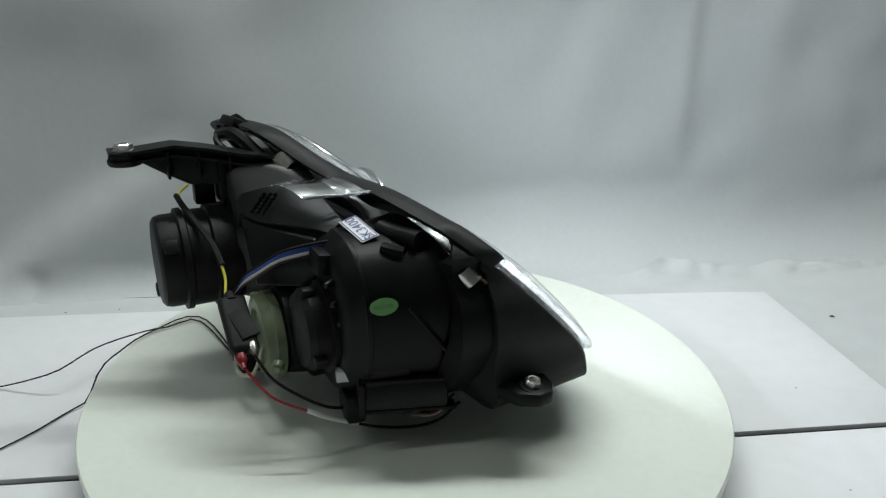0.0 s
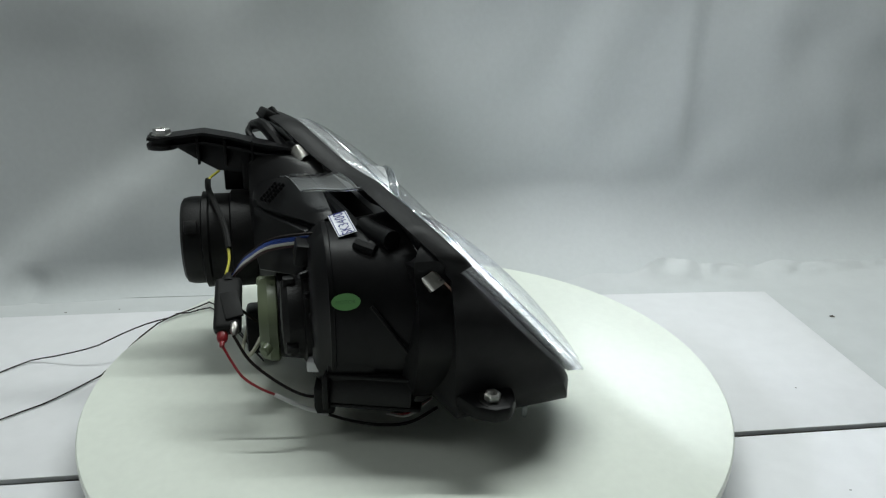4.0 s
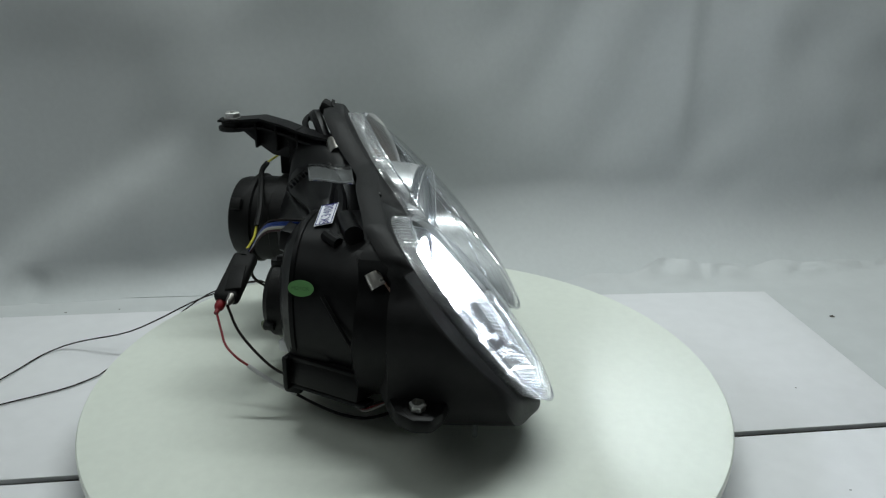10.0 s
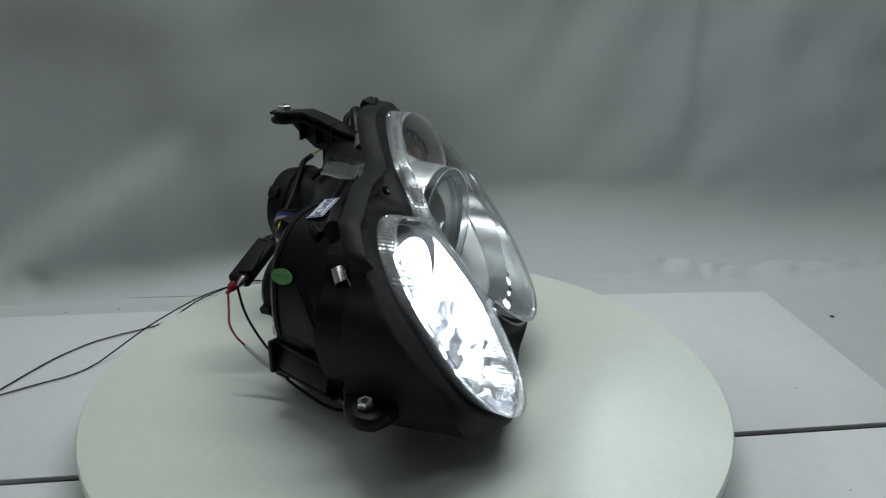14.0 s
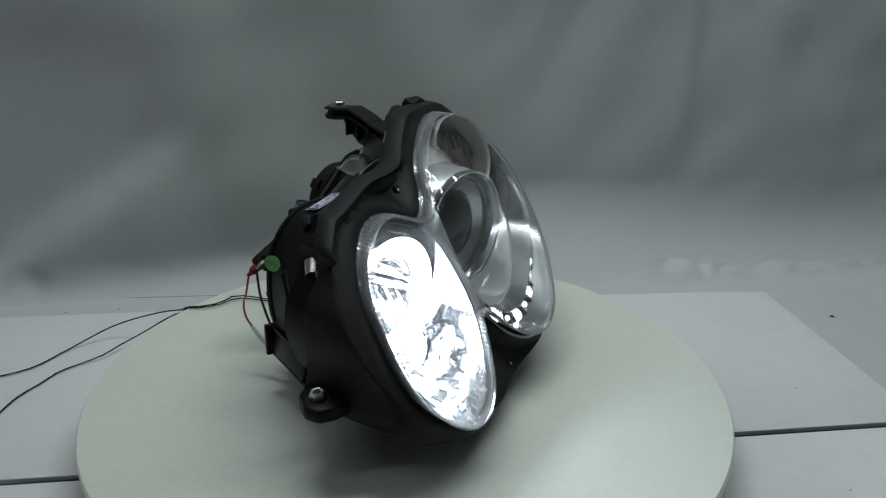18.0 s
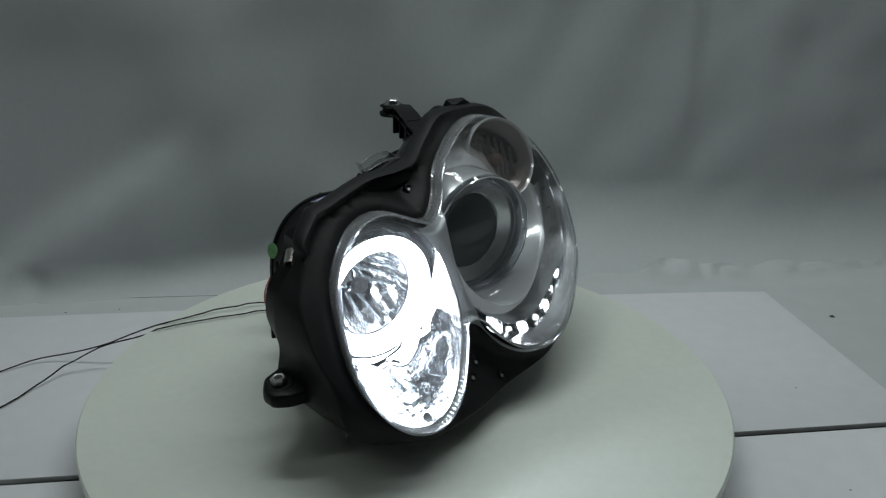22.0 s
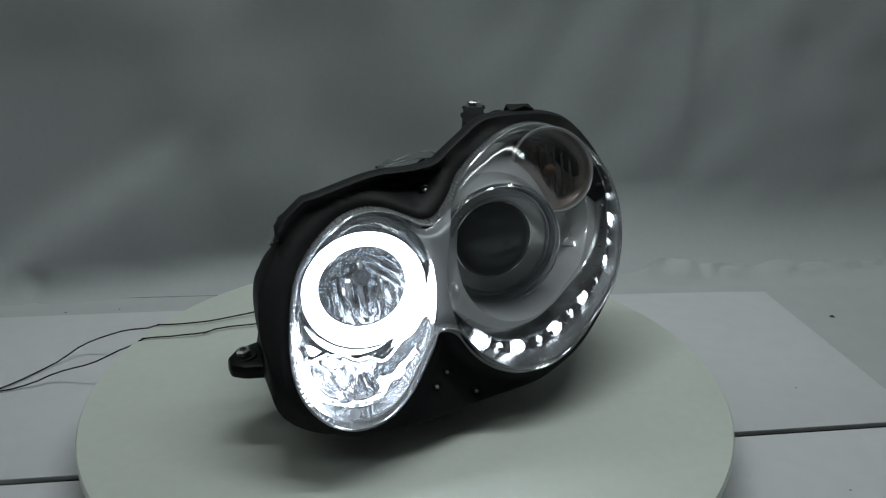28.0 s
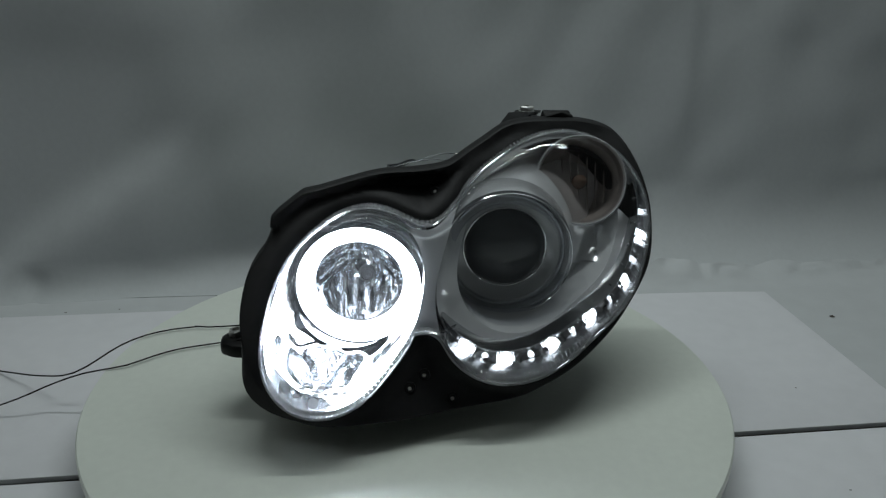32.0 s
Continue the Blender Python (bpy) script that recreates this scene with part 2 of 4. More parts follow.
def build_room():
    thing("floor", block(pose(0, 0, FLOOR - 0.032), 3.4, 4.4, 0.04), TABLE, "dark wooden table top under white boards", "table top", kind="structure")
    turn = Matrix.Rotation(TURN, 4, "Z")
    outline = [turn @ Vector((a, b, FLOOR - 0.006)) for a, b in ((-1.0, -0.0765), (0.595, -0.0762), (0.595, 0.289), (0.54, 0.294), (0.3, 0.304), (-1.0, 0.311))]
    thing("foam_board", prism(outline, Vector((0, 0, 0.006)), 0.001), FOAM, "white foam board lying behind the dark joint", "foam board", group="foam boards under the turntable")
    board("foam_board", -1.4, 1.4, -1.5, -0.0853, "white foam board lying in front of the dark joint")
    # the cloth sweeps up from the table into the back
    def sweep(x, stage, t):
        tight = ease(x, 0.25, -0.45)
        start, bend = 0.34 + 0.035 * tight, 0.15 - 0.09 * tight
        if stage == 0:
            return -0.065 + (start + 0.065) * t, 0.0
        if stage == 1:
            return start + bend * math.sin(t * math.pi / 2), bend * (1 - math.cos(t * math.pi / 2))
        return start + bend + 0.06 * t, bend + 1.53 * t

    def hang(run, nx):
        rows = []
        for stage, t in run:
            row = []
            for k in range(nx + 1):
                x = -1.7 + 3.4 * k / nx
                y, z = sweep(x, stage, t)
                up = ease(z, 0.0, 0.16)
                d = 0.03 * up * noise.noise(Vector((x * 1.9, z * 1.1, 0))) + 0.012 * up * noise.noise(Vector((x * 4.2 + z * 2.5, z * 2 - x, 3)))
                d += 0.004 * up * noise.noise(Vector((x * 11 - z * 6, z * 9, 5)))
                # a broad fold that runs up from the left corner
                d -= 0.01 * math.exp(-(((x + 0.56) - z * 0.42) / 0.05) ** 2) * ease(z, -0.01, 0.05) * ease(z, 0.34, 0.2)
                # a short pucker where the cloth meets the table
                d += 0.009 * math.exp(-((x + 0.575) / (0.007 + 0.4 * z)) ** 2) * ease(z, -0.002, 0.003) * ease(z, 0.055, 0.012)
                # the cloth stands out below a slanting line at the left, and breaks at a crease at the right
                s = z - (0.058 + 0.603 * (x + 0.657))
                d -= 0.028 * ease(s, 0.015, -0.05) * ease(s, -0.4, -0.08) * ease(x, -0.3, -0.42)
                d += 0.009 * ease(x, 0.465, 0.495) * ease(x, 0.64, 0.5) * ease(z, 0.12, 0.25)
                d += 0.006 * ease(x + z * 0.25, 0.8, 0.86) * ease(z, 0.08, 0.2) * ease(z, 0.42, 0.3)
                d += 0.005 * noise.noise(Vector((x * 17 + z * 5, z * 15, 8))) * ease(x, 0.42, 0.6) * ease(z, 0.3, 0.38)
                row.append((x, y + 0.0875 * x + d, FLOOR - 0.0098 + z))
            rows.append(row)
        return rows
    rows = hang([(0, i / 28) for i in range(28)] + [(1, i / 36) for i in range(37)] + [(2, i / 51) for i in range(1, 52)], 340)
    thing("backdrop", loft(rows, closed=False), CLOTH, "grey-white cloth backdrop with soft folds", "backdrop", kind="structure", angle=80)
    # added layer between the boards and the cloth, crumpled where it climbs
    rows = []
    for i in range(71):
        row = []
        for k in range(301):
            x = -1.3 + 2.6 * k / 300
            high = ease(x, 0.05, 0.45)
            top = 0.24 * high + high * (0.1 * noise.noise(Vector((x * 5.5, 0, 7))) + 0.08 * noise.noise(Vector((x * 15, 0, 4))))
            t = i / 70
            if t < 0.45:
                y, z = sweep(x, 0, 0.02 + 0.98 * (t / 0.45) ** 0.7 - 0.02 * (1 - high))
            else:
                y, z = sweep(x, 1, max(0.0, top) * (t - 0.45) / 0.55)
            loose = ease(y, 0.33, 0.4) * high
            q = Vector((x * 9, y * 7 + z * 5, 2))
            fold = 0.016 * abs(noise.noise(q)) + 0.012 * abs(noise.noise(q * 2.3)) + 0.004 * abs(noise.noise(q * 5.1))
            row.append((x, y + 0.0875 * x - loose * fold * 0.8, FLOOR - 0.0078 + z + loose * fold * 0.7 + 0.002 * t))
        rows.append(row)
    thing("paper_sheet", loft(rows, closed=False), LIT_FOOT, "crumpled paler layer added for the brightly lit foot of the cloth", "sheet", angle=50)
    # crumbs of dirt on the boards
    dice = random.Random(11)
    for x, y, z, r in ((0.6394, 0.2621, -0.0075, 0.0035), (0.4802, 0.0477, 0, 0.0011), (0.4444, -0.1475, 0, 0.001), (-0.5122, 0.2872, -0.0075, 0.0015), (-0.4377, 0.2982, -0.0075, 0.0013), (0.3642, 0.3281, -0.0075, 0.0018)):
        bm = bmesh.new()
        bmesh.ops.create_icosphere(bm, subdivisions=1, radius=r)
        for v in bm.verts:
            v.co = Vector((x, y, FLOOR + z + 0.0003)) + Vector((v.co.x * 1.4, v.co.y, abs(v.co.z) * 0.4)) * (0.7 + 0.6 * dice.random())
        thing("crumb", bm, TABLE, "dark crumb of dirt on the white boards and sheet", "dirt", group="crumbs on the boards")
    for name, m, sx, sy, sz in (("wall_west", pose(-1.75, 0, 0.6), 0.1, 4.4, 2.9), ("wall_east", pose(1.75, 0, 0.6), 0.1, 4.4, 2.9),
                                ("wall_south", pose(0, -2.25, 0.6), 3.4, 0.1, 2.9), ("wall_north", pose(0, 2.25, 0.6), 3.4, 0.1, 2.9), ("ceiling", pose(0, 0, 2.05), 3.6, 4.6, 0.1)):
        thing(name, block(m, sx, sy, sz), WALL, "plain white painted room " + name.split("_")[0], "wall", kind="structure")


build_room()

# ---- the turntable ----
RATE, SPAN = 3.567, 32.0


def build_turntable():
    t = empty("turntable", "round cream-white lacquered motor turntable on the boards", "turntable")
    part("disc", lathe((0, 0, 0), (0, 0, 1), [(0.0005, -0.012), (0.346, -0.012), (0.35, -0.010), (0.35, -0.002), (0.3485, 0.0), (0.0005, 0.0)], 160), WHITE_DISC, t, "cream-white disc with a thin rounded edge")
    part("base", lathe((0, 0, 0), (0, 0, 1), [(0.0005, FLOOR + 0.0005), (0.2, FLOOR + 0.0005), (0.2, -0.014), (0.0005, -0.014)], 80), DISC_EDGE, t, "grey round foot")
    return t


turntable = build_turntable()

# ---- the headlamp, in its own space: forward is -y, up is z ----
ON = Vector((0.148, -0.730, 0.667)).normalized()
OU = Vector((0, 0, 1)).cross(ON).normalized()
OV = ON.cross(OU)
OO = Vector((0.04, -0.04, 0.14))


def PL(u, v, w=0.0):
    """A point on the raked face of the lamp, w in front of it."""
    return OO + OU * u + OV * v + ON * w


def rim(big, a, scale=1.0, grow=0.0):
    """The outline of one of the two lenses at the angle a, as (u, v)."""
    if big:
        r = 0.1278 + 0.0031 * math.cos(a) + 0.0036 * math.sin(a) - 0.0027 * math.cos(2 * a) + 0.0286 * math.sin(2 * a) + 0.0022 * math.cos(3 * a) - 0.0054 * math.cos(4 * a) - 0.0014 * math.sin(4 * a)
        c = (0.1065, 0.0195)
    else:
        r = 0.0894 - 0.0021 * math.cos(a) - 0.0014 * math.sin(a) - 0.0094 * math.cos(2 * a) + 0.0178 * math.sin(2 * a) + 0.0016 * math.cos(3 * a) - 0.0021 * math.cos(4 * a) - 0.003 * math.sin(4 * a)
        c = (-0.1072, -0.0225)
    r = r * scale + grow
    return (c[0] + r * math.cos(a), c[1] + r * math.sin(a))


def tip(u):
    """How far the rim of the lens stands off the common plane."""
    return 0.004 - 0.001 * ease(u, -0.03, 0.03) - 0.012 * ease(u, 0.1, 0.25)


def FL(u, v, back):
    """A point straight behind the rim of the lens, as the mould was drawn."""
    return PL(u, v, 0.003 + tip(u)) + Vector((0, back, 0))


def oval(big, grow=0.0, n=96, scale=1.0):
    return [rim(big, k / n * math.tau, scale, grow) for k in range(n)]


def even(loop, n):
    """The same closed line in n equal steps."""
    p = np.array(loop)
    p = np.vstack((p, p[:1]))
    run = np.concatenate(([0], np.cumsum(np.hypot(*np.diff(p, axis=0).T))))
    at = np.arange(n) / n * run[-1]
    return [(float(a), float(b)) for a, b in zip(np.interp(at, run, p[:, 0]), np.interp(at, run, p[:, 1]))]


def pair_outline(n):
    """The waisted outline of the one clear cover over both lamps."""
    pts = [rim(False, radians(62 + 268 * k / 26)) for k in range(27)] + [(-0.0355, -0.0572), (-0.0285, -0.0583)]
    pts += [rim(True, radians(214 + 291 * k / 34)) for k in range(35)] + [(0.0, 0.0612), (-0.0125, 0.0552), (-0.0255, 0.0565), (-0.04, 0.0652)]
    return even([(p.x, p.y) for p in smooth_loop([(u, v, 0) for u, v in pts], 8)], n)


COVER = pair_outline(220)
COVER_NP = np.array(COVER)


def outward(loop):
    """Unit normals of a closed counter-clockwise line."""
    k = len(loop)
    out = []
    for i in range(k):
        du, dv = loop[(i + 1) % k][0] - loop[i - 1][0], loop[(i + 1) % k][1] - loop[i - 1][1]
        l = math.hypot(du, dv)
        out.append((dv / l, -du / l))
    return out


OUTER = [(0.246, 0.034), (0.252, 0.075), (0.247, 0.118), (0.229, 0.156), (0.194, 0.171), (0.137, 0.171), (0.096, 0.166), (0.063, 0.147), (0.032, 0.128), (0.014, 0.119), (-0.019, 0.116), (-0.063, 0.115),
         (-0.125, 0.1), (-0.134, 0.0985), (-0.142, 0.097), (-0.171, 0.075), (-0.1755, 0.069), (-0.1765, 0.058), (-0.178, 0.05), (-0.188, 0.03), (-0.196, 0.02), (-0.207, 0.0), (-0.215, -0.037), (-0.212, -0.071), (-0.204, -0.104), (-0.187, -0.13), (-0.158, -0.1455),
         (-0.125, -0.151), (-0.099, -0.153), (-0.054, -0.155), (-0.005, -0.154), (0.046, -0.146), (0.077, -0.134), (0.115, -0.117), (0.159, -0.087), (0.195, -0.052), (0.228, -0.012)]


def inside(q, poly):
    x, y = q
    a, b = poly, np.roll(poly, -1, 0)
    hit = ((a[:, 1] > y) != (b[:, 1] > y)) & (x < (b[:, 0] - a[:, 0]) * (y - a[:, 1]) / (b[:, 1] - a[:, 1] + 1e-12) + a[:, 0])
    return hit.sum() % 2 == 1


def fill(outer, holes=(), step=0.0056):
    """Triangles over the plane inside a closed line and outside others, with an even grid of points."""
    loops = [np.array(q) for q in (outer, *holes)]
    good = lambda q: inside(q, loops[0]) and not any(inside(q, o) for o in loops[1:])
    pts, edges = [], []
    for loop in loops:
        k = len(pts)
        pts += [tuple(q) for q in loop]
        edges += [(k + i, k + (i + 1) % len(loop)) for i in range(len(loop))]
    edge_pts = np.array(pts)
    for i in range(int(0.5 / step)):
        for j in range(int(0.36 / step)):
            q = (-0.225 + (i + 0.5 * (j % 2)) * step, -0.165 + j * step)
            if good(q) and np.hypot(*(edge_pts - q).T).min() > step * 0.5:
                pts.append(q)
    verts, _, faces, *_ = delaunay_2d_cdt([Vector(q) for q in pts], edges, [], 0, 1e-6)
    return verts, [f for f in faces if good(sum((Vector(verts[i]) for i in f), Vector((0, 0))) / len(f))]


def off_cover(u, v):
    return float(np.hypot(COVER_NP[:, 0] - u, COVER_NP[:, 1] - v).min())


EDGE = even([(p.x, p.y) for p in smooth_loop([(u, v, 0) for u, v in OUTER], 4)], 150)
EDGE_NP = np.array(EDGE)


def lip(u, v):
    """Where the outer edge of the plate is rolled forwards: along the top, up to the squared corner."""
    return ease(v - 0.35 * (u + 0.17) * (u < -0.1), 0.056, 0.064) * ease(u, 0.235, 0.2)


def roll(u):
    """The rear edge of the lip runs further back above the large lamp."""
    return ease(u, 0.05, -0.04)


def plate_back(u, v):
    """How far the face plate lies behind the rim of the cover: a soft inner lip, a valley, a rolled outer lip."""
    d = off_cover(u, v)
    e = float(np.hypot(EDGE_NP[:, 0] - u, EDGE_NP[:, 1] - v).min())
    back = 0.0195 - 0.0025 * ease(d, 0.0, 0.008) * ease(d, 0.02, 0.008) + 0.005 * ease(d, 0.01, 0.032)
    back += 0.006 * ease(d, 0.0015, 0.01) * ease(u, 0.03, 0.08) * ease(v, 0.0, 0.06)
    back += 0.0125 * ease(d, 0.004, 0.026) * math.exp(-((u + 0.012) / 0.055) ** 2)
    # the chin falls back towards its rounded corner
    back += 0.009 * math.exp(-((u + 0.185) / 0.03) ** 2 - ((v + 0.125) / 0.03) ** 2) * ease(e, 0.02, 0.0)
    return back + (0.008 + 0.0095 * ease(u, -0.03, 0.06) - back) * lip(u, v) * ease(e, 0.015, 0.002)


def build_face(h):
    outer = EDGE
    verts, faces = fill(outer, [COVER])
    bm = bmesh.new()
    known = {}
    for f in faces:
        for i in f:
            if i not in known:
                known[i] = bm.verts.new(FL(verts[i].x, verts[i].y, plate_back(verts[i].x, verts[i].y)))
        bm.faces.new([known[i] for i in f])
    part("bezel", bm, BEZEL, h, "matt black face plate round the cover", 60)
    # silver web under the waist of the cover
    small, big = even(oval(False, -0.0025), 120), even(oval(True, -0.0025), 150)
    verts, faces = fill(COVER, [small, big], 0.004)
    bm, known = bmesh.new(), {}
    for f in faces:
        c = sum((Vector(verts[i]) for i in f), Vector((0, 0))) / 3
        if not -0.09 < c.x < 0.045:
            continue
        for i in f:
            if i not in known:
                q = verts[i]
                d = off_cover(q.x, q.y)
                known[i] = bm.verts.new(PL(q.x, q.y, tip(q.x) - 0.0085 + 0.008 * ease(d, 0.0, 0.012)))
        bm.faces.new([known[i] for i in f])
    part("waist_trim", bm, WAIST, h, "silver web between the two lamps", 60)
    # the rolled edge and the skirt behind the plate: deep at the low side, thin along the top
    rings = [[] for _ in range(6)]
    side = outward(outer)
    for (u, v), (nu, nv) in zip(outer, side):
        back0 = plate_back(u, v)
        rear_top = 0.0315 + 0.012 * (1 - roll(u)) - back0
        # the back edge of the skirt stands upright across the lamp
        deep = 0.007 + max(0.0, -0.027 - FL(u, v, back0).y) * ease(u, 0.11, 0.0) * ease(v, 0.11, 0.05)
        top = lip(u, v)
        flare = 0.028 * math.exp(-((u + 0.195) / 0.032) ** 2 - ((v + 0.115) / 0.036) ** 2)
        for ring, (grow, back, grow_top, back_top) in zip(rings, ((0, 0, 0, 0), (0.0018 + flare * 0.25, 0.0015 + flare * 0.2, 0.0015, 0.0015), (0.0024 + flare * 0.6, 0.006 + flare * 0.35, 0.0025, rear_top * 0.3), (0.0035 + flare * 0.8, deep * 0.5 + 0.006 + flare * 0.4, 0.0025, rear_top * 0.65), (0.0028 + flare, deep + 0.008 + flare * 0.4, -0.0005, rear_top), (-0.014, deep + 0.01 + flare * 0.4, -0.007, rear_top + 0.0015))):
            grow, back = grow + (grow_top - grow) * top, back + (back_top - back) * top
            ring.append(FL(u + nu * grow, v + nv * grow, back0 + back))
    part("skirt", loft(rings), BEZEL, h, "smooth black edge of the housing", 45)
    # flange of the housing that shows between the skirt and the bucket
    rings = [[], [], [], []]
    for (u, v), (nu, nv) in zip(outer, side):
        back0 = plate_back(u, v)
        p = FL(u, v, back0)
        far = max(0.03, 0.02 - p.y) * ease(u, 0.05, -0.03)
        far = 0.016 + (far - 0.016) * ease(v, 0.1, 0.075)
        for ring, (grow, back) in zip(rings, ((-0.004, 0.004), (-0.0025, max(0.012, far * 0.5)), (-0.004, max(0.014, far)), (-0.022, max(0.015, far + 0.003)))):
            ring.append(FL(u + nu * grow, v + nv * grow, back0 + back))
    part("flange", loft(rings), BLACK, h, "black flange of the housing behind the face", 45)
    # countersunk holes in the plate
    for u, v in ((-0.003, 0.084), (-0.044, -0.117), (-0.06, -0.127), (-0.019, -0.145)):
        boss = part("face_screw", lathe(FL(u, v, plate_back(u, v) + 0.001), ON, [(0.0062, 0), (0.0056, 0.0018), (0.0042, 0.002), (0.0034, 0.0014), (0.003, -0.0004), (0.0005, -0.0004)], 24), BLACK_SMOOTH, h, "round black screw boss")
        part("screw_head", lathe(FL(u, v, plate_back(u, v) - 0.0002), ON, [(0.002, 0), (0.0018, 0.0005), (0.001, 0.0007), (0.0003, 0.0003)], 12), STEEL, boss, "small bright screw head")
    part("tape_patch", block(Matrix.LocRotScale(PL(0.166, 0.19, -0.02) + Vector((0, 0.008, 0.0)), Euler((0.5, 0.05, 0.22)), None), 0.036, 0.02, 0.012, 0.003), TAPE, h, "folded black tape patch")
    part("tape_flap", prism([PL(0.15, 0.192, -0.016), PL(0.17, 0.196, -0.014), PL(0.186, 0.193, -0.02), PL(0.186, 0.186, -0.024), PL(0.15, 0.185, -0.024)], Vector((0, 0.004, 0.002)), 0.001), TAPE, h)


def rear_sections(front, rows, corner=1.0, chamfer=0.0):
    rings = [front]
    n = len(front)
    for y, cx, cz, rx, rz, mixed in rows:
        ring = []
        for k, p in enumerate(front):
            a = k / n * math.tau
            c, s = math.cos(a), math.sin(a)
            e = corner + chamfer * max(0, math.sin(2 * a - math.pi)) * (s > 0)
            q = Vector((cx + rx * math.copysign(abs(c) ** e, c), y, cz + rz * math.copysign(abs(s) ** e, s)))
            ring.append(p.lerp(q, mixed))
        rings.append(ring)
    return rings


def build_housing(h):
    n = 96
    front = [FL(u, v, 0.042) for u, v in oval(False, 0.007, n)]
    rows = ((0.02, -0.05, 0.122, 0.094, 0.088, 0.6), (0.05, -0.047, 0.12, 0.086, 0.0845, 0.9), (0.066, -0.045, 0.119, 0.079, 0.0835, 1), (0.09, -0.045, 0.119, 0.073, 0.0825, 1), (0.091, -0.045, 0.119, 0.0745, 0.084, 1), (0.095, -0.045, 0.119, 0.0745, 0.084, 1),
            (0.096, -0.045, 0.119, 0.072, 0.084, 1), (0.105, -0.043, 0.118, 0.066, 0.076, 1), (0.111, -0.042, 0.118, 0.058, 0.07, 1), (0.112, -0.042, 0.118, 0.03, 0.04, 1))
    part("small_housing", loft(rear_sections(front, rows, 0.86), cap1=True), BLACK, h, "black moulded bucket behind the small lens", 40)
    front = [FL(u, v, 0.042) for u, v in oval(True, 0.0, n)]
    rows = ((0.085, 0.11, 0.157, 0.12, 0.082, 0.8), (0.11, 0.11, 0.16, 0.105, 0.08, 1), (0.135, 0.122, 0.164, 0.076, 0.077, 1), (0.16, 0.13, 0.163, 0.06, 0.073, 1), (0.166, 0.131, 0.161, 0.055, 0.068, 1), (0.167, 0.13, 0.15, 0.03, 0.03, 1))
    part("large_housing", loft(rear_sections(front, rows, 0.5, 0.75), cap1=True), SHEEN, h, "black moulded box behind the large lens", 40)
    # ledge that runs from the box to the bucket
    part("ledge", prism([(0.075, 0.163, 0.197), (0.072, 0.166, 0.18), (0.0, 0.108, 0.176), (-0.035, 0.1, 0.184), (-0.03, 0.098, 0.2), (0.0, 0.108, 0.197)], (-0.004, -0.03, 0.002), 0.003), BLACK_SMOOTH, h)
    # web between the two buckets
    part("web", block(pose(0.045, 0.085, 0.135, 0, 0, 20), 0.13, 0.05, 0.09, 0.01), BLACK, h)
    part("lower_web", block(pose(0.055, 0.088, 0.075, 0, 0, 8), 0.14, 0.05, 0.05, 0.012), BLACK, h)
    # sloping shoulder plate with a crisp rear edge, and the panel below it
    shoulder = [Vector(q) for q in ((0.124, 0.1605, 0.2325), (0.1, 0.162, 0.2125), (0.0766, 0.1635, 0.1935), (0.05, 0.152, 0.193), (0.02, 0.131, 0.1955), (-0.008, 0.112, 0.1975), (-0.03, 0.1, 0.1985), (-0.022, 0.082, 0.2065), (0.02, 0.09, 0.221), (0.07, 0.108, 0.231), (0.108, 0.122, 0.2375))]
    part("shoulder", prism(shoulder, (0.012, -0.012, -0.02), 0.0028), SHEEN, h, "sloping shoulder of the large housing")
    part("rear_panel", prism([(0.07, 0.1625, 0.19), (0.057, 0.1635, 0.179), (0.037, 0.163, 0.157), (0.03, 0.16, 0.13), (-0.02, 0.118, 0.14), (-0.03, 0.108, 0.17), (-0.02, 0.112, 0.19), (0.03, 0.138, 0.188)], (0.012, -0.02, 0.0), 0.002), SHEEN, h, "flat panel below the shoulder")
    # raised moulding marks on the shoulder
    o, e1, e2 = Vector((0.062, 0.1465, 0.2078)), Vector((-0.075, -0.038, 0.012)).normalized(), Vector((0.42, -0.36, 0.36))
    up = e2.cross(e1).normalized()
    up = up if up.z > 0 else -up
    e2 = e1.cross(up)
    turn = Matrix(((*e2, 0), (*e1, 0), (*up, 0), (0, 0, 0, 1))).transposed()
    dice = random.Random(8)
    for i in range(3):
        for j in range(6):
            q = o + e1 * (0.009 * i + 0.002) + e2 * (0.0045 * j - 0.012)
            part("moulded_mark", block(Matrix.Translation(q) @ turn, 0.0032, 0.0014 + 0.003 * dice.random(), 0.004), SHEEN, h)
    # pocket box, slanting rib and framed pocket on the flank
    part("flank_box", block(pose(-0.1, 0.072, 0.098, 0, 4, -14), 0.036, 0.05, 0.062, 0.006), BLACK, h)
    part("flank_rib", tube([(-0.128, 0.058, 0.152), (-0.139, 0.035, 0.12), (-0.147, 0.012, 0.088)], 0.0018, 8, 4), BLACK, h)
    part("pocket_floor", block(pose(-0.108, 0.058, 0.06, 0, 12, -18), 0.036, 0.086, 0.034, 0.004), BLACK_SMOOTH, h)
    for z in (0.076, 0.044):
        part("pocket_ledge", block(pose(-0.12, 0.056, z, 0, 8, -18), 0.018, 0.09, 0.004, 0.001), BLACK, h)
    part("pocket_post", block(pose(-0.11, 0.1, 0.06, 0, 0, -18), 0.02, 0.006, 0.036, 0.0015), BLACK, h)
    # wrinkled clear tape stuck along the top of the pocket
    rings = []
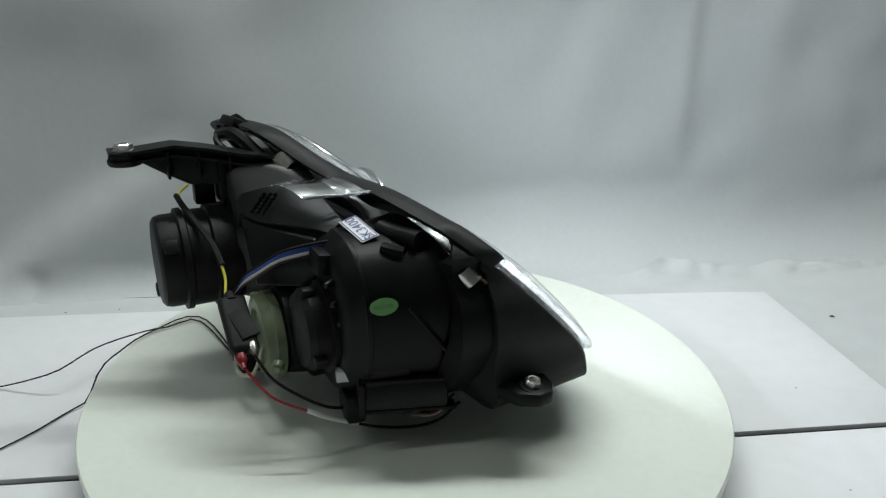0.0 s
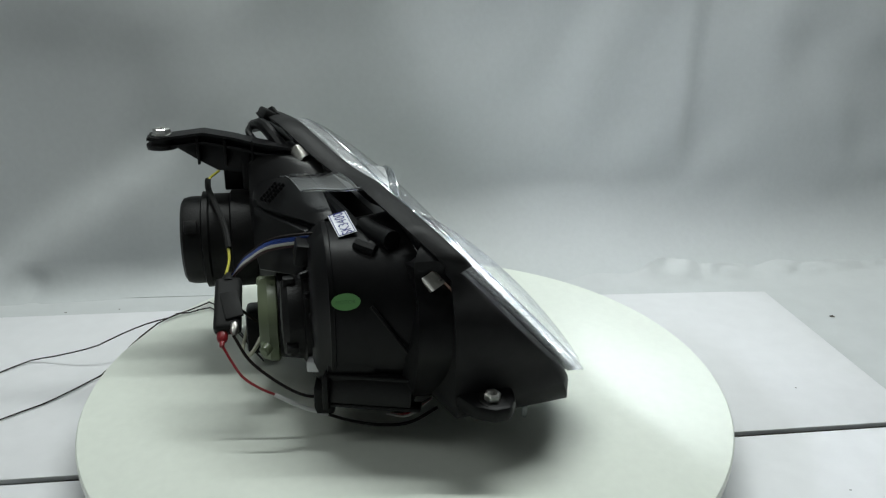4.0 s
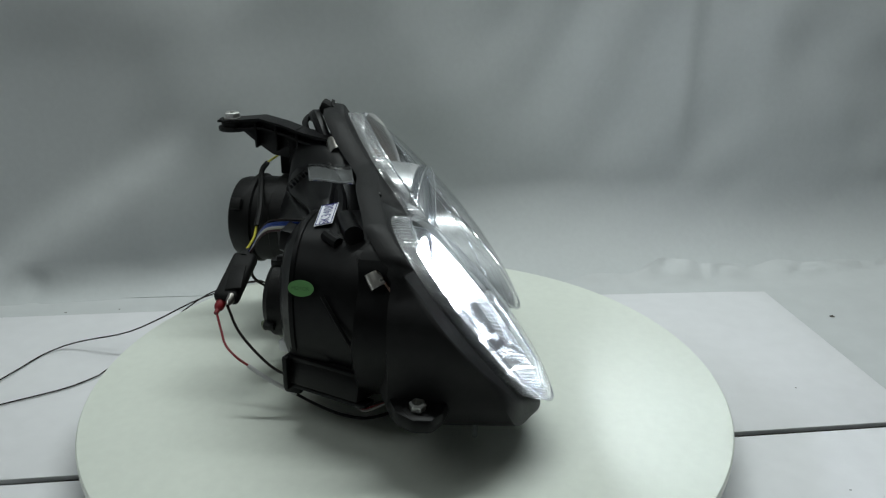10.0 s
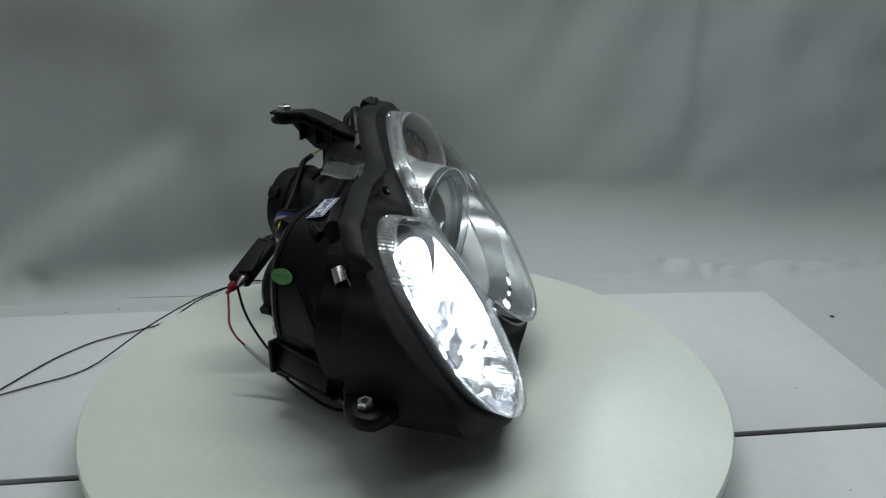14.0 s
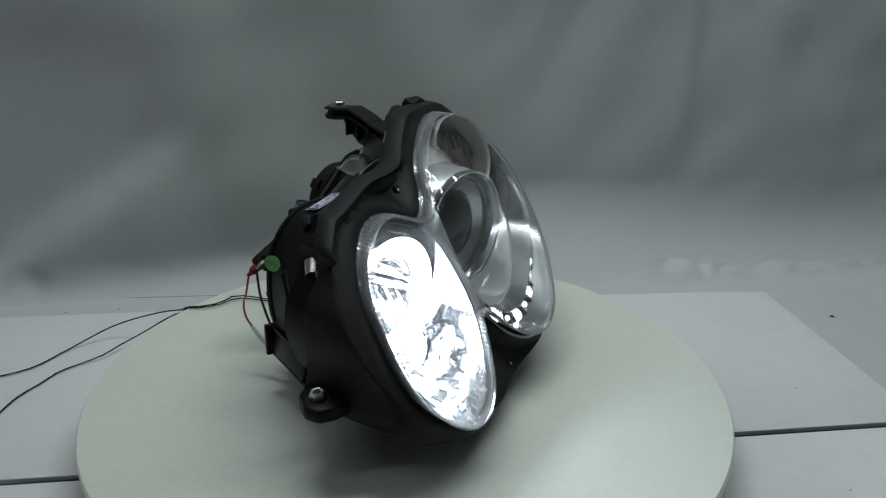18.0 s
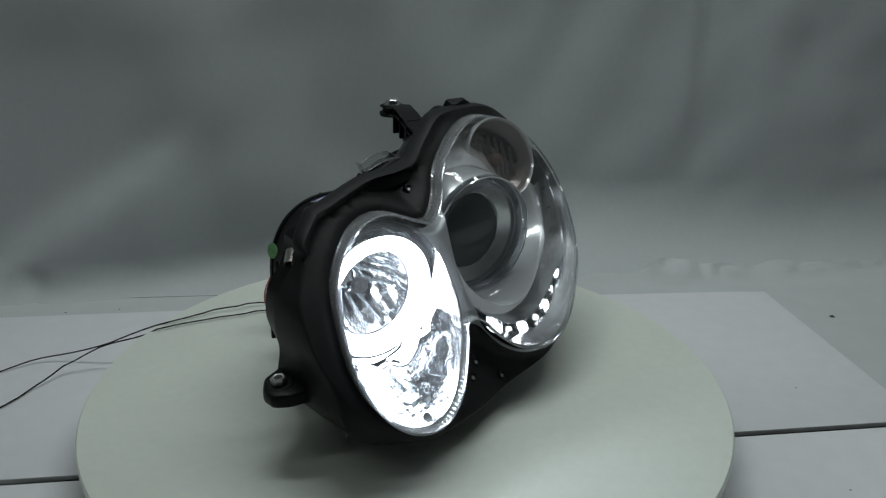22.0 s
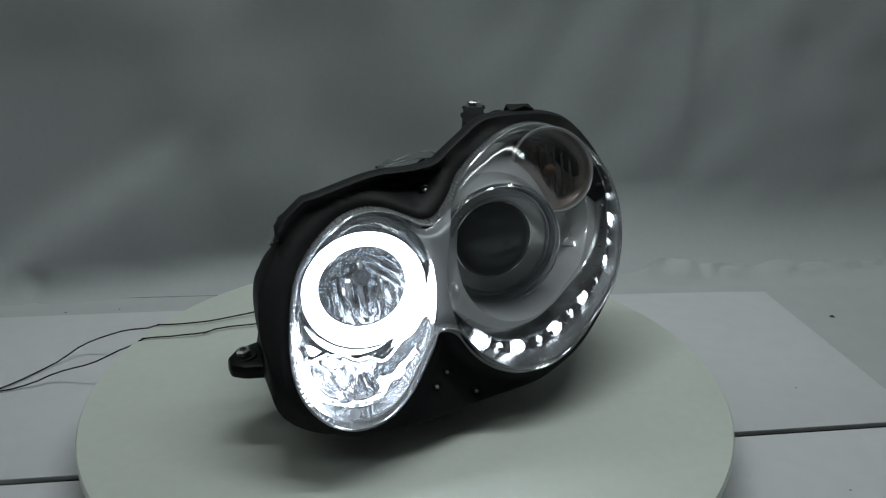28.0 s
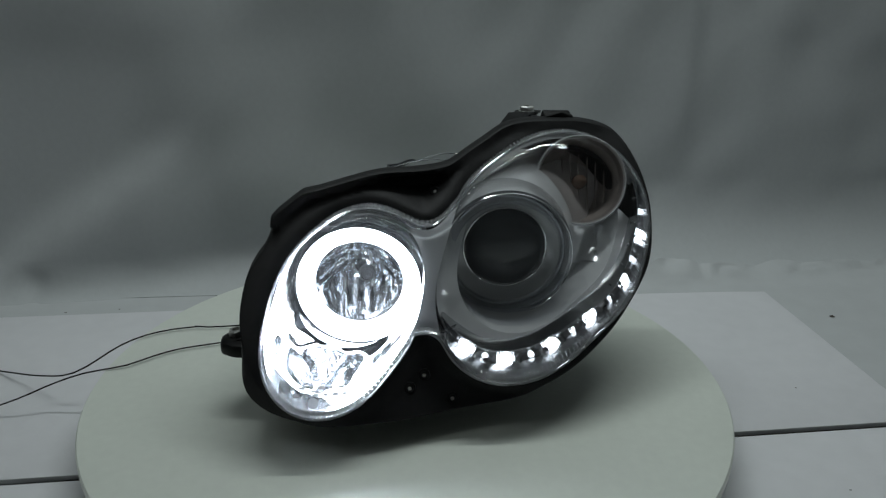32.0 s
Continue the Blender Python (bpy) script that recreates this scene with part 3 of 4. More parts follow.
    for i in range(14):
        t = i / 13
        o = Vector((-0.1125, 0.094, 0.0815)).lerp(Vector((-0.1275, 0.035, 0.0805)), t)
        rings.append([o + Vector((-0.004 + 0.004 * k, 0, 0.0016 * noise.noise(Vector((i * 0.7, k * 0.8, 3))) - 0.0028 * max(0, 2 - k))) for k in range(6)])
    part("clear_tape", loft(rings, closed=False), FILM, h, "wrinkled clear tape on the pocket", 60)
    part("plug_block", block(pose(-0.083, 0.1, 0.042, 0, 0, -10), 0.04, 0.02, 0.03, 0.003), BLACK, h, "black plug block")
    part("rest_block", block(pose(0.0, 0.03, 0.028), 0.09, 0.07, 0.056, 0.006), BLACK, h, "black block on which the lamp rests")
    part("seal_pin", lathe((-0.138, -0.09, 0.024), (0, 0, 1), [(0.0025, 0), (0.003, 0.012), (0.004, 0.022)], 12), CLEAR, h, "clear plastic peg")
    part("seal_pin", lathe((-0.112, -0.108, 0.022), (0.1, 0, 1), [(0.0025, 0), (0.003, 0.022)], 12), CLEAR, h, "clear plastic peg")
    # rear caps
    cap = part("rear_cap", lathe((0.127, 0.162, 0.134), (0, 1, 0), [(0.057, 0), (0.057, 0.026), (0.053, 0.028), (0.053, 0.05), (0.056, 0.052), (0.056, 0.058), (0.051, 0.06), (0.0508, 0.073), (0.049, 0.0795), (0.045, 0.0822), (0.03, 0.083), (0.0005, 0.0835)], 56), RUBBER, h, "round black dust cap")
    for a, y in ((-58, 0.239), (-78, 0.219), (25, 0.232), (145, 0.232)):
        part("cap_tab", block(Matrix.Translation((0.127, y, 0.134)) @ Matrix.Rotation(radians(-a), 4, "Y") @ pose(0.051, 0, 0), 0.012, 0.014, 0.014, 0.002), RUBBER, cap)
    mc = part("motor_cap", lathe((-0.044, 0.11, 0.108), (0, 1, 0), [(0.046, 0), (0.046, 0.006), (0.041, 0.008), (0.041, 0.022), (0.036, 0.028), (0.012, 0.03), (0.0005, 0.03)], 40), RUBBER, h, "round black levelling motor cover")
    for a in (20, 100, 200, 300):
        part("cap_tab", block(Matrix.Translation((-0.044, 0.13, 0.108)) @ Matrix.Rotation(radians(-a), 4, "Y") @ pose(0.042, 0, 0), 0.01, 0.012, 0.008, 0.0015), RUBBER, mc)
    rg = part("adjuster_ring", lathe((0.028, 0.142, 0.073), (0, 1, 0), [(0.044, 0), (0.047, 0.002), (0.047, 0.011), (0.045, 0.013), (0.044, 0.018), (0.041, 0.021), (0.03, 0.021), (0.028, 0.016), (0.0005, 0.016)], 48), CREAM, h, "cream plastic bulb holder ring")
    part("ring_backing", lathe((0.018, 0.085, 0.082), (0, 1, 0), [(0.056, 0), (0.056, 0.03), (0.05, 0.034), (0.046, 0.057), (0.0005, 0.057)], 40), BLACK, h, "black cylinder that carries the cream ring")
    part("ring_knob", lathe((-0.024, 0.155, 0.065), (-0.9, 0.6, -0.3), [(0.006, 0), (0.006, 0.007), (0.004, 0.009), (0.0005, 0.009)], 16), CREAM, rg)
    part("ring_knob", lathe((0.045, 0.155, 0.11), (0.3, 1, 0), [(0.006, 0), (0.006, 0.007), (0.004, 0.009), (0.0005, 0.009)], 16), CREAM, rg)
    part("socket_block", block(pose(-0.045, 0.112, 0.178, 10, 0, 0), 0.036, 0.022, 0.022, 0.003), BLACK, h, "black plug socket")
    for k in range(3):
        part("guide_pin", lathe((-0.068 - 0.006 * k, 0.105 - 0.004 * k, 0.165 - 0.018 * k), (-0.6, 1, 0), [(0.004, 0), (0.004, 0.014), (0.0025, 0.018)], 12), BLACK_SMOOTH, h)
    part("clear_plug", block(pose(-0.088, 0.109, 0.076, 0, 0, -15), 0.014, 0.016, 0.012, 0.002), CLEAR_PLUG, h, "clear white plug")
    part("harness_socket", block(pose(0.075, 0.165, 0.04, 0, 10, 0), 0.05, 0.03, 0.05, 0.005), BLACK, h, "black plug socket under the rear cap")


def build_bracket(h):
    """The arm that reaches back from the top, with its hex bolt."""
    side = [(0.276, 0.24), (0.276, 0.25), (0.25, 0.2525), (0.213, 0.259), (0.18, 0.255), (0.15, 0.249), (0.118, 0.246), (0.118, 0.225), (0.17, 0.214), (0.2, 0.215), (0.222, 0.226), (0.246, 0.24)]
    x = lambda y: 0.105 + (y - 0.118) * 0.36
    b = part("bracket", prism([(x(y) - 0.003, y, z) for y, z in side], (0.006, 0, 0), 0.0012), BLACK, h, "black ribbed fixing arm")
    for lo, wide, at in ((0, 0.032, 0.0), (1, 0.026, -0.011)):
        top = [(0.276, 0.25), (0.25, 0.2525), (0.213, 0.259), (0.18, 0.255), (0.15, 0.249), (0.118, 0.246)]
        rings = []
        for y, z in top:
            c = Vector((x(y), y, z + at))
            k = wide * (0.5 if y > 0.26 else 0.42)
            rings.append([c + Vector((-k, 0, -0.0015)), c + Vector((k, 0, -0.0015)), c + Vector((k, 0, 0.0015)), c + Vector((-k, 0, 0.0015))])
        part("flange", loft(rings, True, True), BLACK, b)
    for y in (0.16, 0.19, 0.22):
        part("rib", block(pose(x(y), y, 0.238), 0.024, 0.003, 0.03, 0.0006), BLACK, b)
    part("pad", lathe((0.156, 0.26, 0.238), (0, 0, 1), [(0.017, 0), (0.018, 0.002), (0.018, 0.005), (0.014, 0.006), (0.014, 0.012), (0.016, 0.013), (0.016, 0.0145)], 28), RUBBER, b, "round black rubber pad")
    part("bolt", lathe((0.156, 0.26, 0.252), (0, 0, 1), [(0.0118, 0), (0.0118, 0.0018), (0.0098, 0.0022), (0.0098, 0.0075), (0.0075, 0.0088), (0.004, 0.0084), (0.0034, 0.003), (0.0005, 0.003)], 6), ZINC, b, "zinc hex bolt", 20)
    part("leg", block(pose(0.15, 0.184, 0.205), 0.018, 0.022, 0.034, 0.002), BLACK, b)
    part("leg", block(pose(0.128, 0.168, 0.22), 0.03, 0.01, 0.05, 0.002), BLACK, b)
    part("hook", tube([(0.14, 0.158, 0.246), (0.155, 0.164, 0.254), (0.17, 0.157, 0.26), (0.18, 0.142, 0.263)], 0.004, 8, 5), BLACK, b)


def bent_plate(h, name, corners, out, lift):
    """A thin bowed spring clip over four corners, standing off them by lift."""
    a, b, c, d = (Vector(q) for q in corners)
    out = Vector(out).normalized()
    rows, back = [], []
    for i in range(9):
        t = i / 8
        bow = out * (lift + 0.0035 * math.sin(t * math.pi) - 0.003 * (t in (0, 1)))
        p, q = a.lerp(b, t) + bow, d.lerp(c, t) + bow
        rows.append([p, p.lerp(q, 0.5) + out * 0.0004, q, q - out * 0.001, p.lerp(q, 0.5) - out * 0.0006, p - out * 0.001])
    return part(name, loft(rows, True, True), STEEL, h, "bare steel spring clip")


def build_fittings(h):
    bent_plate(h, "clip", ((0.099, 0.119, 0.2345), (0.0902, 0.1065, 0.2445), (0.0827, 0.0962, 0.2354), (0.0812, 0.1105, 0.2245)), (-0.5, 0.1, 0.9), 0.0095)
    bent_plate(h, "clip", ((-0.135, 0.0155, 0.1785), (-0.1295, 0.001, 0.185), (-0.138, -0.007, 0.1757), (-0.1425, 0.007, 0.168)), (-0.8, -0.2, 0.5), 0.004)
    # channel strip under the clips
    part("seal_channel", tube([(0.17, 0.158, 0.257), (0.143, 0.1455, 0.262), (0.115, 0.127, 0.243), (0.088, 0.111, 0.226), (0.045, 0.094, 0.211), (0.0, 0.076, 0.204), (-0.05, 0.062, 0.198), (-0.08, 0.052, 0.192)], 0.0075, 10, 5), BLACK_SMOOTH, h, "black seal channel behind the face")
    part("foil_edge", tube([(0.133, 0.134, 0.268), (0.131, 0.125, 0.262), (0.124, 0.119, 0.256), (0.121, 0.111, 0.246), (0.112, 0.106, 0.241)], 0.0014, 6, 5), FILM_EDGE, h, "clear crumpled tape edge")
    part("foil_edge", tube([(-0.1275, 0.0155, 0.193), (-0.136, 0.003, 0.1845), (-0.1425, -0.009, 0.1735), (-0.1475, -0.0195, 0.162)], 0.002, 6, 5), COPPER, h, "bright copper-coloured foil edge")
    # clear film tab
    tab = [Vector(q) for q in ((0.064, 0.132, 0.226), (0.0504, 0.079, 0.231), (-0.0244, 0.0537, 0.228), (0.0035, 0.1095, 0.2205))]
    rings = []
    for i in range(13):
        t = i / 12
        a, b = tab[0].lerp(tab[3], t), tab[1].lerp(tab[2], t)
        lift = Vector((0, 0, 0.005 * math.sin(t * math.pi) + 0.004 * ease(t, 0.9, 1.0) - 0.003 * ease(t, 0.08, 0.0)))
        rings.append([a.lerp(b, k / 8) + lift + Vector((0, 0, 0.0007 * math.sin(k * 0.9))) for k in range(9)])
    film = part("film_tab", loft(rings, closed=False), FILM, h, "clear bent plastic film tab", 80)
    for line, r in ((rings[-1], 0.0018), (rings[-2], 0.0007), (rings[0], 0.0008), ([q[0] for q in rings], 0.0008), ([q[-1] for q in rings], 0.0006)):
        part("film_bead", tube(line, r, 8, 3), FILM_EDGE, film, "bright thick edge of the film")
    # latch lever on the shoulder of the bucket
    part("latch", tube([(-0.083, 0.066, 0.196), (-0.089, 0.06, 0.195), (-0.096, 0.05, 0.193)], 0.006, 10, 4), BLACK_SMOOTH, h, "black latch lever")
    part("latch", tube([(-0.052, 0.055, 0.203), (-0.07, 0.047, 0.202), (-0.098, 0.034, 0.203)], 0.0095, 12, 4), BLACK_SMOOTH, h, "black half-round boss")
    part("latch", block(pose(-0.084, 0.047, 0.189, 20, 30, -30), 0.006, 0.028, 0.01, 0.002), BLACK_SMOOTH, h)
    # paper label
    o = Vector((-0.0485, 0.0758, 0.2052))
    ux = Vector((1, 0.14, 0.13)).normalized()
    uy = Vector((0.05, 1, -0.2))
    uy = (uy - ux * uy.dot(ux)).normalized()
    uz = ux.cross(uy)
    m = Matrix(((*ux, 0), (*uy, 0), (*uz, 0), (0, 0, 0, 1))).transposed()
    m.translation = o
    lab = part("label", block(m, 0.047, 0.0185, 0.0006), LABEL, h, "white paper label with blue border and code")
    for dx, dy, sx, sy in ((0, 0.008, 0.045, 0.0007), (0, -0.008, 0.045, 0.0007), (0.0222, 0, 0.0007, 0.0155), (-0.0222, 0, 0.0007, 0.0155)):
        part("border", block(m @ pose(dx, dy, 0.0006), sx, sy, 0.0004), BLUE, lab)
    letters(lab, "SK3400", 0.0142, m @ pose(0, 0, 0.0007), BLUE)
    # green oval sticker
    o = Vector((-0.1215, 0.0805, 0.1555))
    uz = Vector((-0.93, 0.12, 0.34)).normalized()
    ux = Vector((0, -1, 0))
    ux = (ux - uz * ux.dot(uz)).normalized()
    uy = uz.cross(ux)
    m = Matrix(((*ux, 0), (*uy, 0), (*uz, 0), (0, 0, 0, 1))).transposed()
    m.translation = o
    bm = bmesh.new()
    bmesh.ops.create_cone(bm, cap_ends=True, segments=48, radius1=0.0118, radius2=0.0118, depth=0.0008, matrix=m @ Matrix.Diagonal((1.12, 0.66, 1, 1)))
    st = part("sticker", bm, GREEN, h, "green oval sticker")
    letters(st, "MOTOR", 0.005, m @ pose(0, 0, 0.0006), GREEN_DARK)
    # side ear with its nut
    ear = part("ear", prism([Vector((x, y, 0.06)) for x, y in ((-0.12, 0.0), (-0.165, -0.012), (-0.188, -0.024), (-0.198, -0.042), (-0.196, -0.058), (-0.182, -0.066), (-0.15, -0.07), (-0.12, -0.07))], (0, 0, 0.015), 0.004), BLACK, h, "black fixing ear")
    part("nut", lathe((-0.181, -0.043, 0.074), (-0.12, -0.05, 1), [(0.0092, 0), (0.0092, 0.002), (0.0078, 0.0025), (0.0078, 0.008), (0.006, 0.0092), (0.0042, 0.009), (0.0036, 0.004), (0.0005, 0.004)], 6), ZINC, ear, "zinc hex nut", 20)
    part("ear_washer", lathe((-0.181, -0.043, 0.0735), (-0.12, -0.05, 1), [(0.012, 0), (0.012, 0.0025), (0.009, 0.003)], 28), RUBBER, ear)
    part("ear_web", block(pose(-0.142, -0.035, 0.058, 0, 0, 10), 0.04, 0.05, 0.02, 0.006), BLACK, ear)


def letters(parent, text, size, m, mat):
    """Raised lettering, each character a part."""
    cu = bpy.data.curves.new("letter", "FONT")
    x = 0.0
    chars = []
    for ch in text:
        cu.body = ch
        cu.size = size
        probe = new("letter", cu)
        bpy.context.view_layer.update()
        me = bpy.data.meshes.new_from_object(probe)
        bpy.data.objects.remove(probe)
        xs = [v.co.x for v in me.vertices]
        chars.append((me, x - min(xs)))
        x += max(xs) - min(xs) + size * 0.1
    for me, shift in chars:
        me.materials.clear()
        me.materials.append(mat)
        ob = new("letter", me)
        ob.parent = parent
        ob.matrix_basis = m @ pose(shift - x / 2, -size * 0.36, 0)


def dome(u, v):
    """How far the clear cover bulges over its rim."""
    high = 0.0
    for big in (False, True):
        cu, cv = (0.1065, 0.0195) if big else (-0.1072, -0.0225)
        l = math.hypot(u - cu, v - cv)
        ru, rv = rim(big, math.atan2(v - cv, u - cu))
        f = min(1.0, l / math.hypot(ru - cu, rv - cv))
        high = math.hypot(high, 0.0165 * (1 - f * f) ** 0.8)
    return high


def build_optics(h):
    verts, faces = fill(COVER, step=0.0065)
    bm = bmesh.new()
    rows = []
    for q in verts:
        d = off_cover(q.x, q.y)
        rows.append(bm.verts.new(PL(q.x, q.y, tip(q.x) + 0.0015 + dome(q.x, q.y) + 0.0035 * ease(d, -0.004, 0.01))))
    for f in faces:
        bm.faces.new([rows[i] for i in f])
    cover = part("lens", bm, LENS, h, "one clear domed plastic cover over both lamps", 60)
    # ribbed band that runs back from the rim of the cover
    n = 720
    line = even(COVER, n)
    side = outward(even(COVER, 220))
    rings = [[] for _ in range(9)]
    for k, (u, v) in enumerate(line):
        nu, nv = side[int(k / n * 220)]
        for ring, (back, grow, amp) in zip(rings, ((-0.0015, -0.0006, 0.0), (0.001, 0.0002, 0.0), (0.003, -0.0006, 0.0012), (0.0085, -0.001, 0.002), (0.009, -0.0024, 0.0003), (0.0095, -0.001, 0.002), (0.0145, -0.001, 0.002), (0.015, -0.0024, 0.0003), (0.0225, -0.001, 0.002))):
            g = grow + (amp * 0.8 if k % 3 else -1.3 * amp)
            ring.append(FL(u + nu * g, v + nv * g, back))
    part("serrated_band", loft(rings), RIBBED, cover, "ribbed clear edge band", 15)
    part("lens_edge", tube_loop([FL(u, v, -0.001) for u, v in COVER], 0.0012), LENS_EDGE, cover, "bright clear rim of the cover")
    # small lamp
    c = Vector((-0.0548, -0.026, 0.1212))
    n = 96

    def circle(r, y, squash=1.0):
        return [Vector((c.x + r * math.cos(k / n * math.tau), y - 0.006, c.z + r * squash * math.sin(k / n * math.tau))) for k in range(n)]
    n = 160
    a_ring, b_ring = [FL(u, v, 0.007) for u, v in oval(False, -0.003, n)], circle(0.0665, -0.006)
    rings = []
    for i in range(25):
        t = i / 24
        ring = []
        for k in range(n):
            a = k / n * math.tau
            p = a_ring[k].lerp(b_ring[k], t) + Vector((0, 0.03, -0.004)) * math.sin(t * math.pi)
            low = ease(math.sin(a), -0.2, -0.6)
            # a ledge below the ring, and rippled facets in front of it
            p.y -= 0.007 * low * ease(t, 0.74, 0.79)
            q = p * 30
            wave = noise.noise(q) + 0.5 * noise.noise(q * 2.1 + Vector((3, 1, 7)))
            p += Vector((0.3, 0.5, 1)) * (0.007 * low + 0.0006) * wave * ease(t, 0.04, 0.2) * ease(t, 0.76, 0.66)
            ring.append(p)
        rings.append(ring)
    wall, floor = bmesh.new(), bmesh.new()
    for bm, low_part in ((wall, False), (floor, True)):
        known = {}
        for i in range(24):
            for k in range(n):
                if (math.sin((k + 0.5) / n * math.tau) < -0.45 and i < 18) != low_part:
                    continue
                quad = ((i, k), (i, (k + 1) % n), (i + 1, (k + 1) % n), (i + 1, k))
                for q in quad:
                    if q not in known:
                        known[q] = bm.verts.new(rings[q[0]][q[1]])
                bm.faces.new([known[q] for q in quad])
    part("chrome_funnel", wall, BRIGHT_SATIN, h, "chrome surround of the lit ring", 32)
    part("facet_floor", floor, BRIGHT, h, "rippled chrome floor below the lit ring", 32)
    part("halo_ring", loft([circle(0.0645, -0.008), circle(0.064, -0.013), circle(0.059, -0.016), circle(0.053, -0.0155), circle(0.0495, -0.012), circle(0.0474, -0.002)]), HALO, h, "white lit ring round the bowl")
    part("halo_cup", loft([circle(0.0648, 0.0), circle(0.0648, -0.0145), circle(0.0655, -0.0155), circle(0.0664, -0.0145), circle(0.0668, 0.0)]), CHROME_DARK, h, "chrome wall round the lit ring")
    part("bowl_rim", loft([circle(0.0474, -0.001), circle(0.0471, -0.0035), circle(0.0462, -0.0035), circle(0.0459, 0.0)]), CHROME_DARK, h, "thin chrome rim")
    m, rings = 180, []
    for i in range(30):
        r = 0.0463 * (1 - i / 30) ** 0.8 + 0.0005
        ring = []
        for k in range(m):
            a = k / m * math.tau
            x, z = r * math.cos(a), r * math.sin(a)
            # upright flutes down the middle and below, slanting blades to the upper sides
            wing = ease(abs(x), 0.012, 0.016) * ease(z, -0.012, -0.004)
            lane = ((abs(x) * 0.35 + z) / 0.012 if wing > 0.5 else (x + 0.06) / 0.0125) + 0.12 * noise.noise(Vector((x * 60, z * 60, 0)))
            cut = 0.0046 * abs(lane % 1 - 0.5) + 0.0016 * (int(lane + 9) % 3 - 1)
            ring.append(c + Vector((x, 0.017 + 0.058 * (1 - (r / 0.048) ** 2) + cut * ease(r, 0.0475, 0.043) * ease(r, 0.008, 0.018), z)))
        rings.append(ring)
    part("reflector", loft(rings, cap1=True), BOWL, h, "fluted chrome bowl", 20)
    c = c + Vector((0.006, 0.015, -0.005))
    bulb = part("bulb", lathe(c + Vector((0, 0.058, 0)), (0, -1, 0), [(0.0095, 0), (0.0095, 0.004), (0.0075, 0.006), (0.0075, 0.018), (0.0078, 0.022)], 24, ends=False), CLEAR, h, "clear glass bulb")
    part("bulb_tip", lathe(c + Vector((0, 0.037, 0)), (0, -1, 0), [(0.0092, -0.004), (0.0096, 0.001), (0.0086, 0.0035), (0.006, 0.005), (0.0055, 0.0042), (0.003, 0.0046), (0.0005, 0.0055)], 28), BULB_CAP, bulb, "grey capped bulb tip")
    part("filament", tube([c + Vector((0, 0.056, 0)), c + Vector((-0.002, 0.05, 0.003)), c + Vector((0.002, 0.045, -0.002)), c + Vector((0, 0.04, 0))], 0.0008, 6, 4), STEEL, bulb)
    # chrome flag and marks inside the small lens
    part("chrome_flag", prism([PL(-0.062, 0.068, -0.014), PL(-0.03, 0.056, -0.014), PL(-0.022, 0.025, -0.014), PL(-0.03, 0.018, -0.02), PL(-0.042, 0.048, -0.02)], ON * 0.0015, 0.0004), CHROME, h)
    for i in range(6):
        for j in range(2):
            part("lens_mark", block(Matrix.Translation(PL(-0.168 + i * 0.009 + j * 0.003, -0.1 - j * 0.007 - i * 0.0005, 0.012)) @ face_turn(), 0.006 if (i + j) % 2 else 0.004, 0.0028, 0.0004), SATIN, h)
    part("lens_mark", lathe(PL(-0.15, -0.115, 0.009), ON, [(0.005, 0), (0.005, 0.0006), (0.0042, 0.0006), (0.0042, 0)], 24), SATIN, h)
    # large lamp
    c2 = Vector((0.105, 0.0145, 0.1455))

    def circle2(r, y):
        return [Vector((c2.x + r * math.cos(k / n * math.tau), y, c2.z + r * math.sin(k / n * math.tau))) for k in range(n)]
    n = 144
    b_ring = circle2(0.074, 0.0475)
    low_side = [ease((k / n * 360 + 180) % 360 - 180, -158, -146) * ease((k / n * 360 + 180) % 360 - 180, 34, 22) for k in range(n)]
    rings = []
    for scale, back, sunk in ((0.975, 0.012, 0.012), (0.95, 0.018, 0.022), (0.91, 0.026, 0.017), (0.84, 0.033, 0.009), (0.78, 0.038, 0.004)):
        rings.append([FL(u, v, back + sunk * f) for (u, v), f in zip(oval(True, 0, n, scale), low_side)])
    m_ring = rings[-1]
    for i in range(1, 19):
        t = i / 18
        ring = []
        for k, (p, q) in enumerate(zip(m_ring, b_ring)):
            a = (k / n * 360 + 180) % 360 - 180
            shelf = ease(a, -165, -140) * ease(a, -22, -45) * ease(t, 0.5, 0.57) * ease(t, 1.0, 0.8)
            wing = ease(a, -28, -24) * ease(a, 40, 15) * ease(t, 0.15 + (a + 28) * 0.008, 0.2 + (a + 28) * 0.008) * ease(t, 1.0, 0.7)
            ring.append(p.lerp(q, t) + Vector((0, 0.018 * math.sin(t * math.pi) - 0.006 * shelf - 0.005 * wing, 0)))
        rings.append(ring)
    part("satin_funnel", loft(rings), SATIN_DARK, h, "satin titanium inner surround", 28)
    pr = part("projector", lathe(c2, (0, -1, 0), [(0.075, -0.034), (0.073, -0.004), (0.0715, 0.002), (0.069, 0.003), (0.067, -0.001), (0.0655, -0.006), (0.0645, -0.003), (0.0625, -0.003), (0.061, -0.008), (0.054, -0.013), (0.047, -0.016), (0.045, -0.02)], 84, ends=False), SHROUD, h, "satin projector ring")
    part("clear_halo", lathe(c2, (0, -1, 0), [(0.071, 0.001), (0.0725, 0.006), (0.069, 0.011), (0.063, 0.012), (0.0585, 0.009), (0.058, 0.002)], 84, ends=False), CLEAR, pr, "unlit clear halo ring")
    part("halo_edge", tube_loop([c2 + Vector((0.0705 * math.cos(k / 90 * math.tau), -0.0115, 0.0705 * math.sin(k / 90 * math.tau))) for k in range(90)], 0.0008), CHROME, pr)
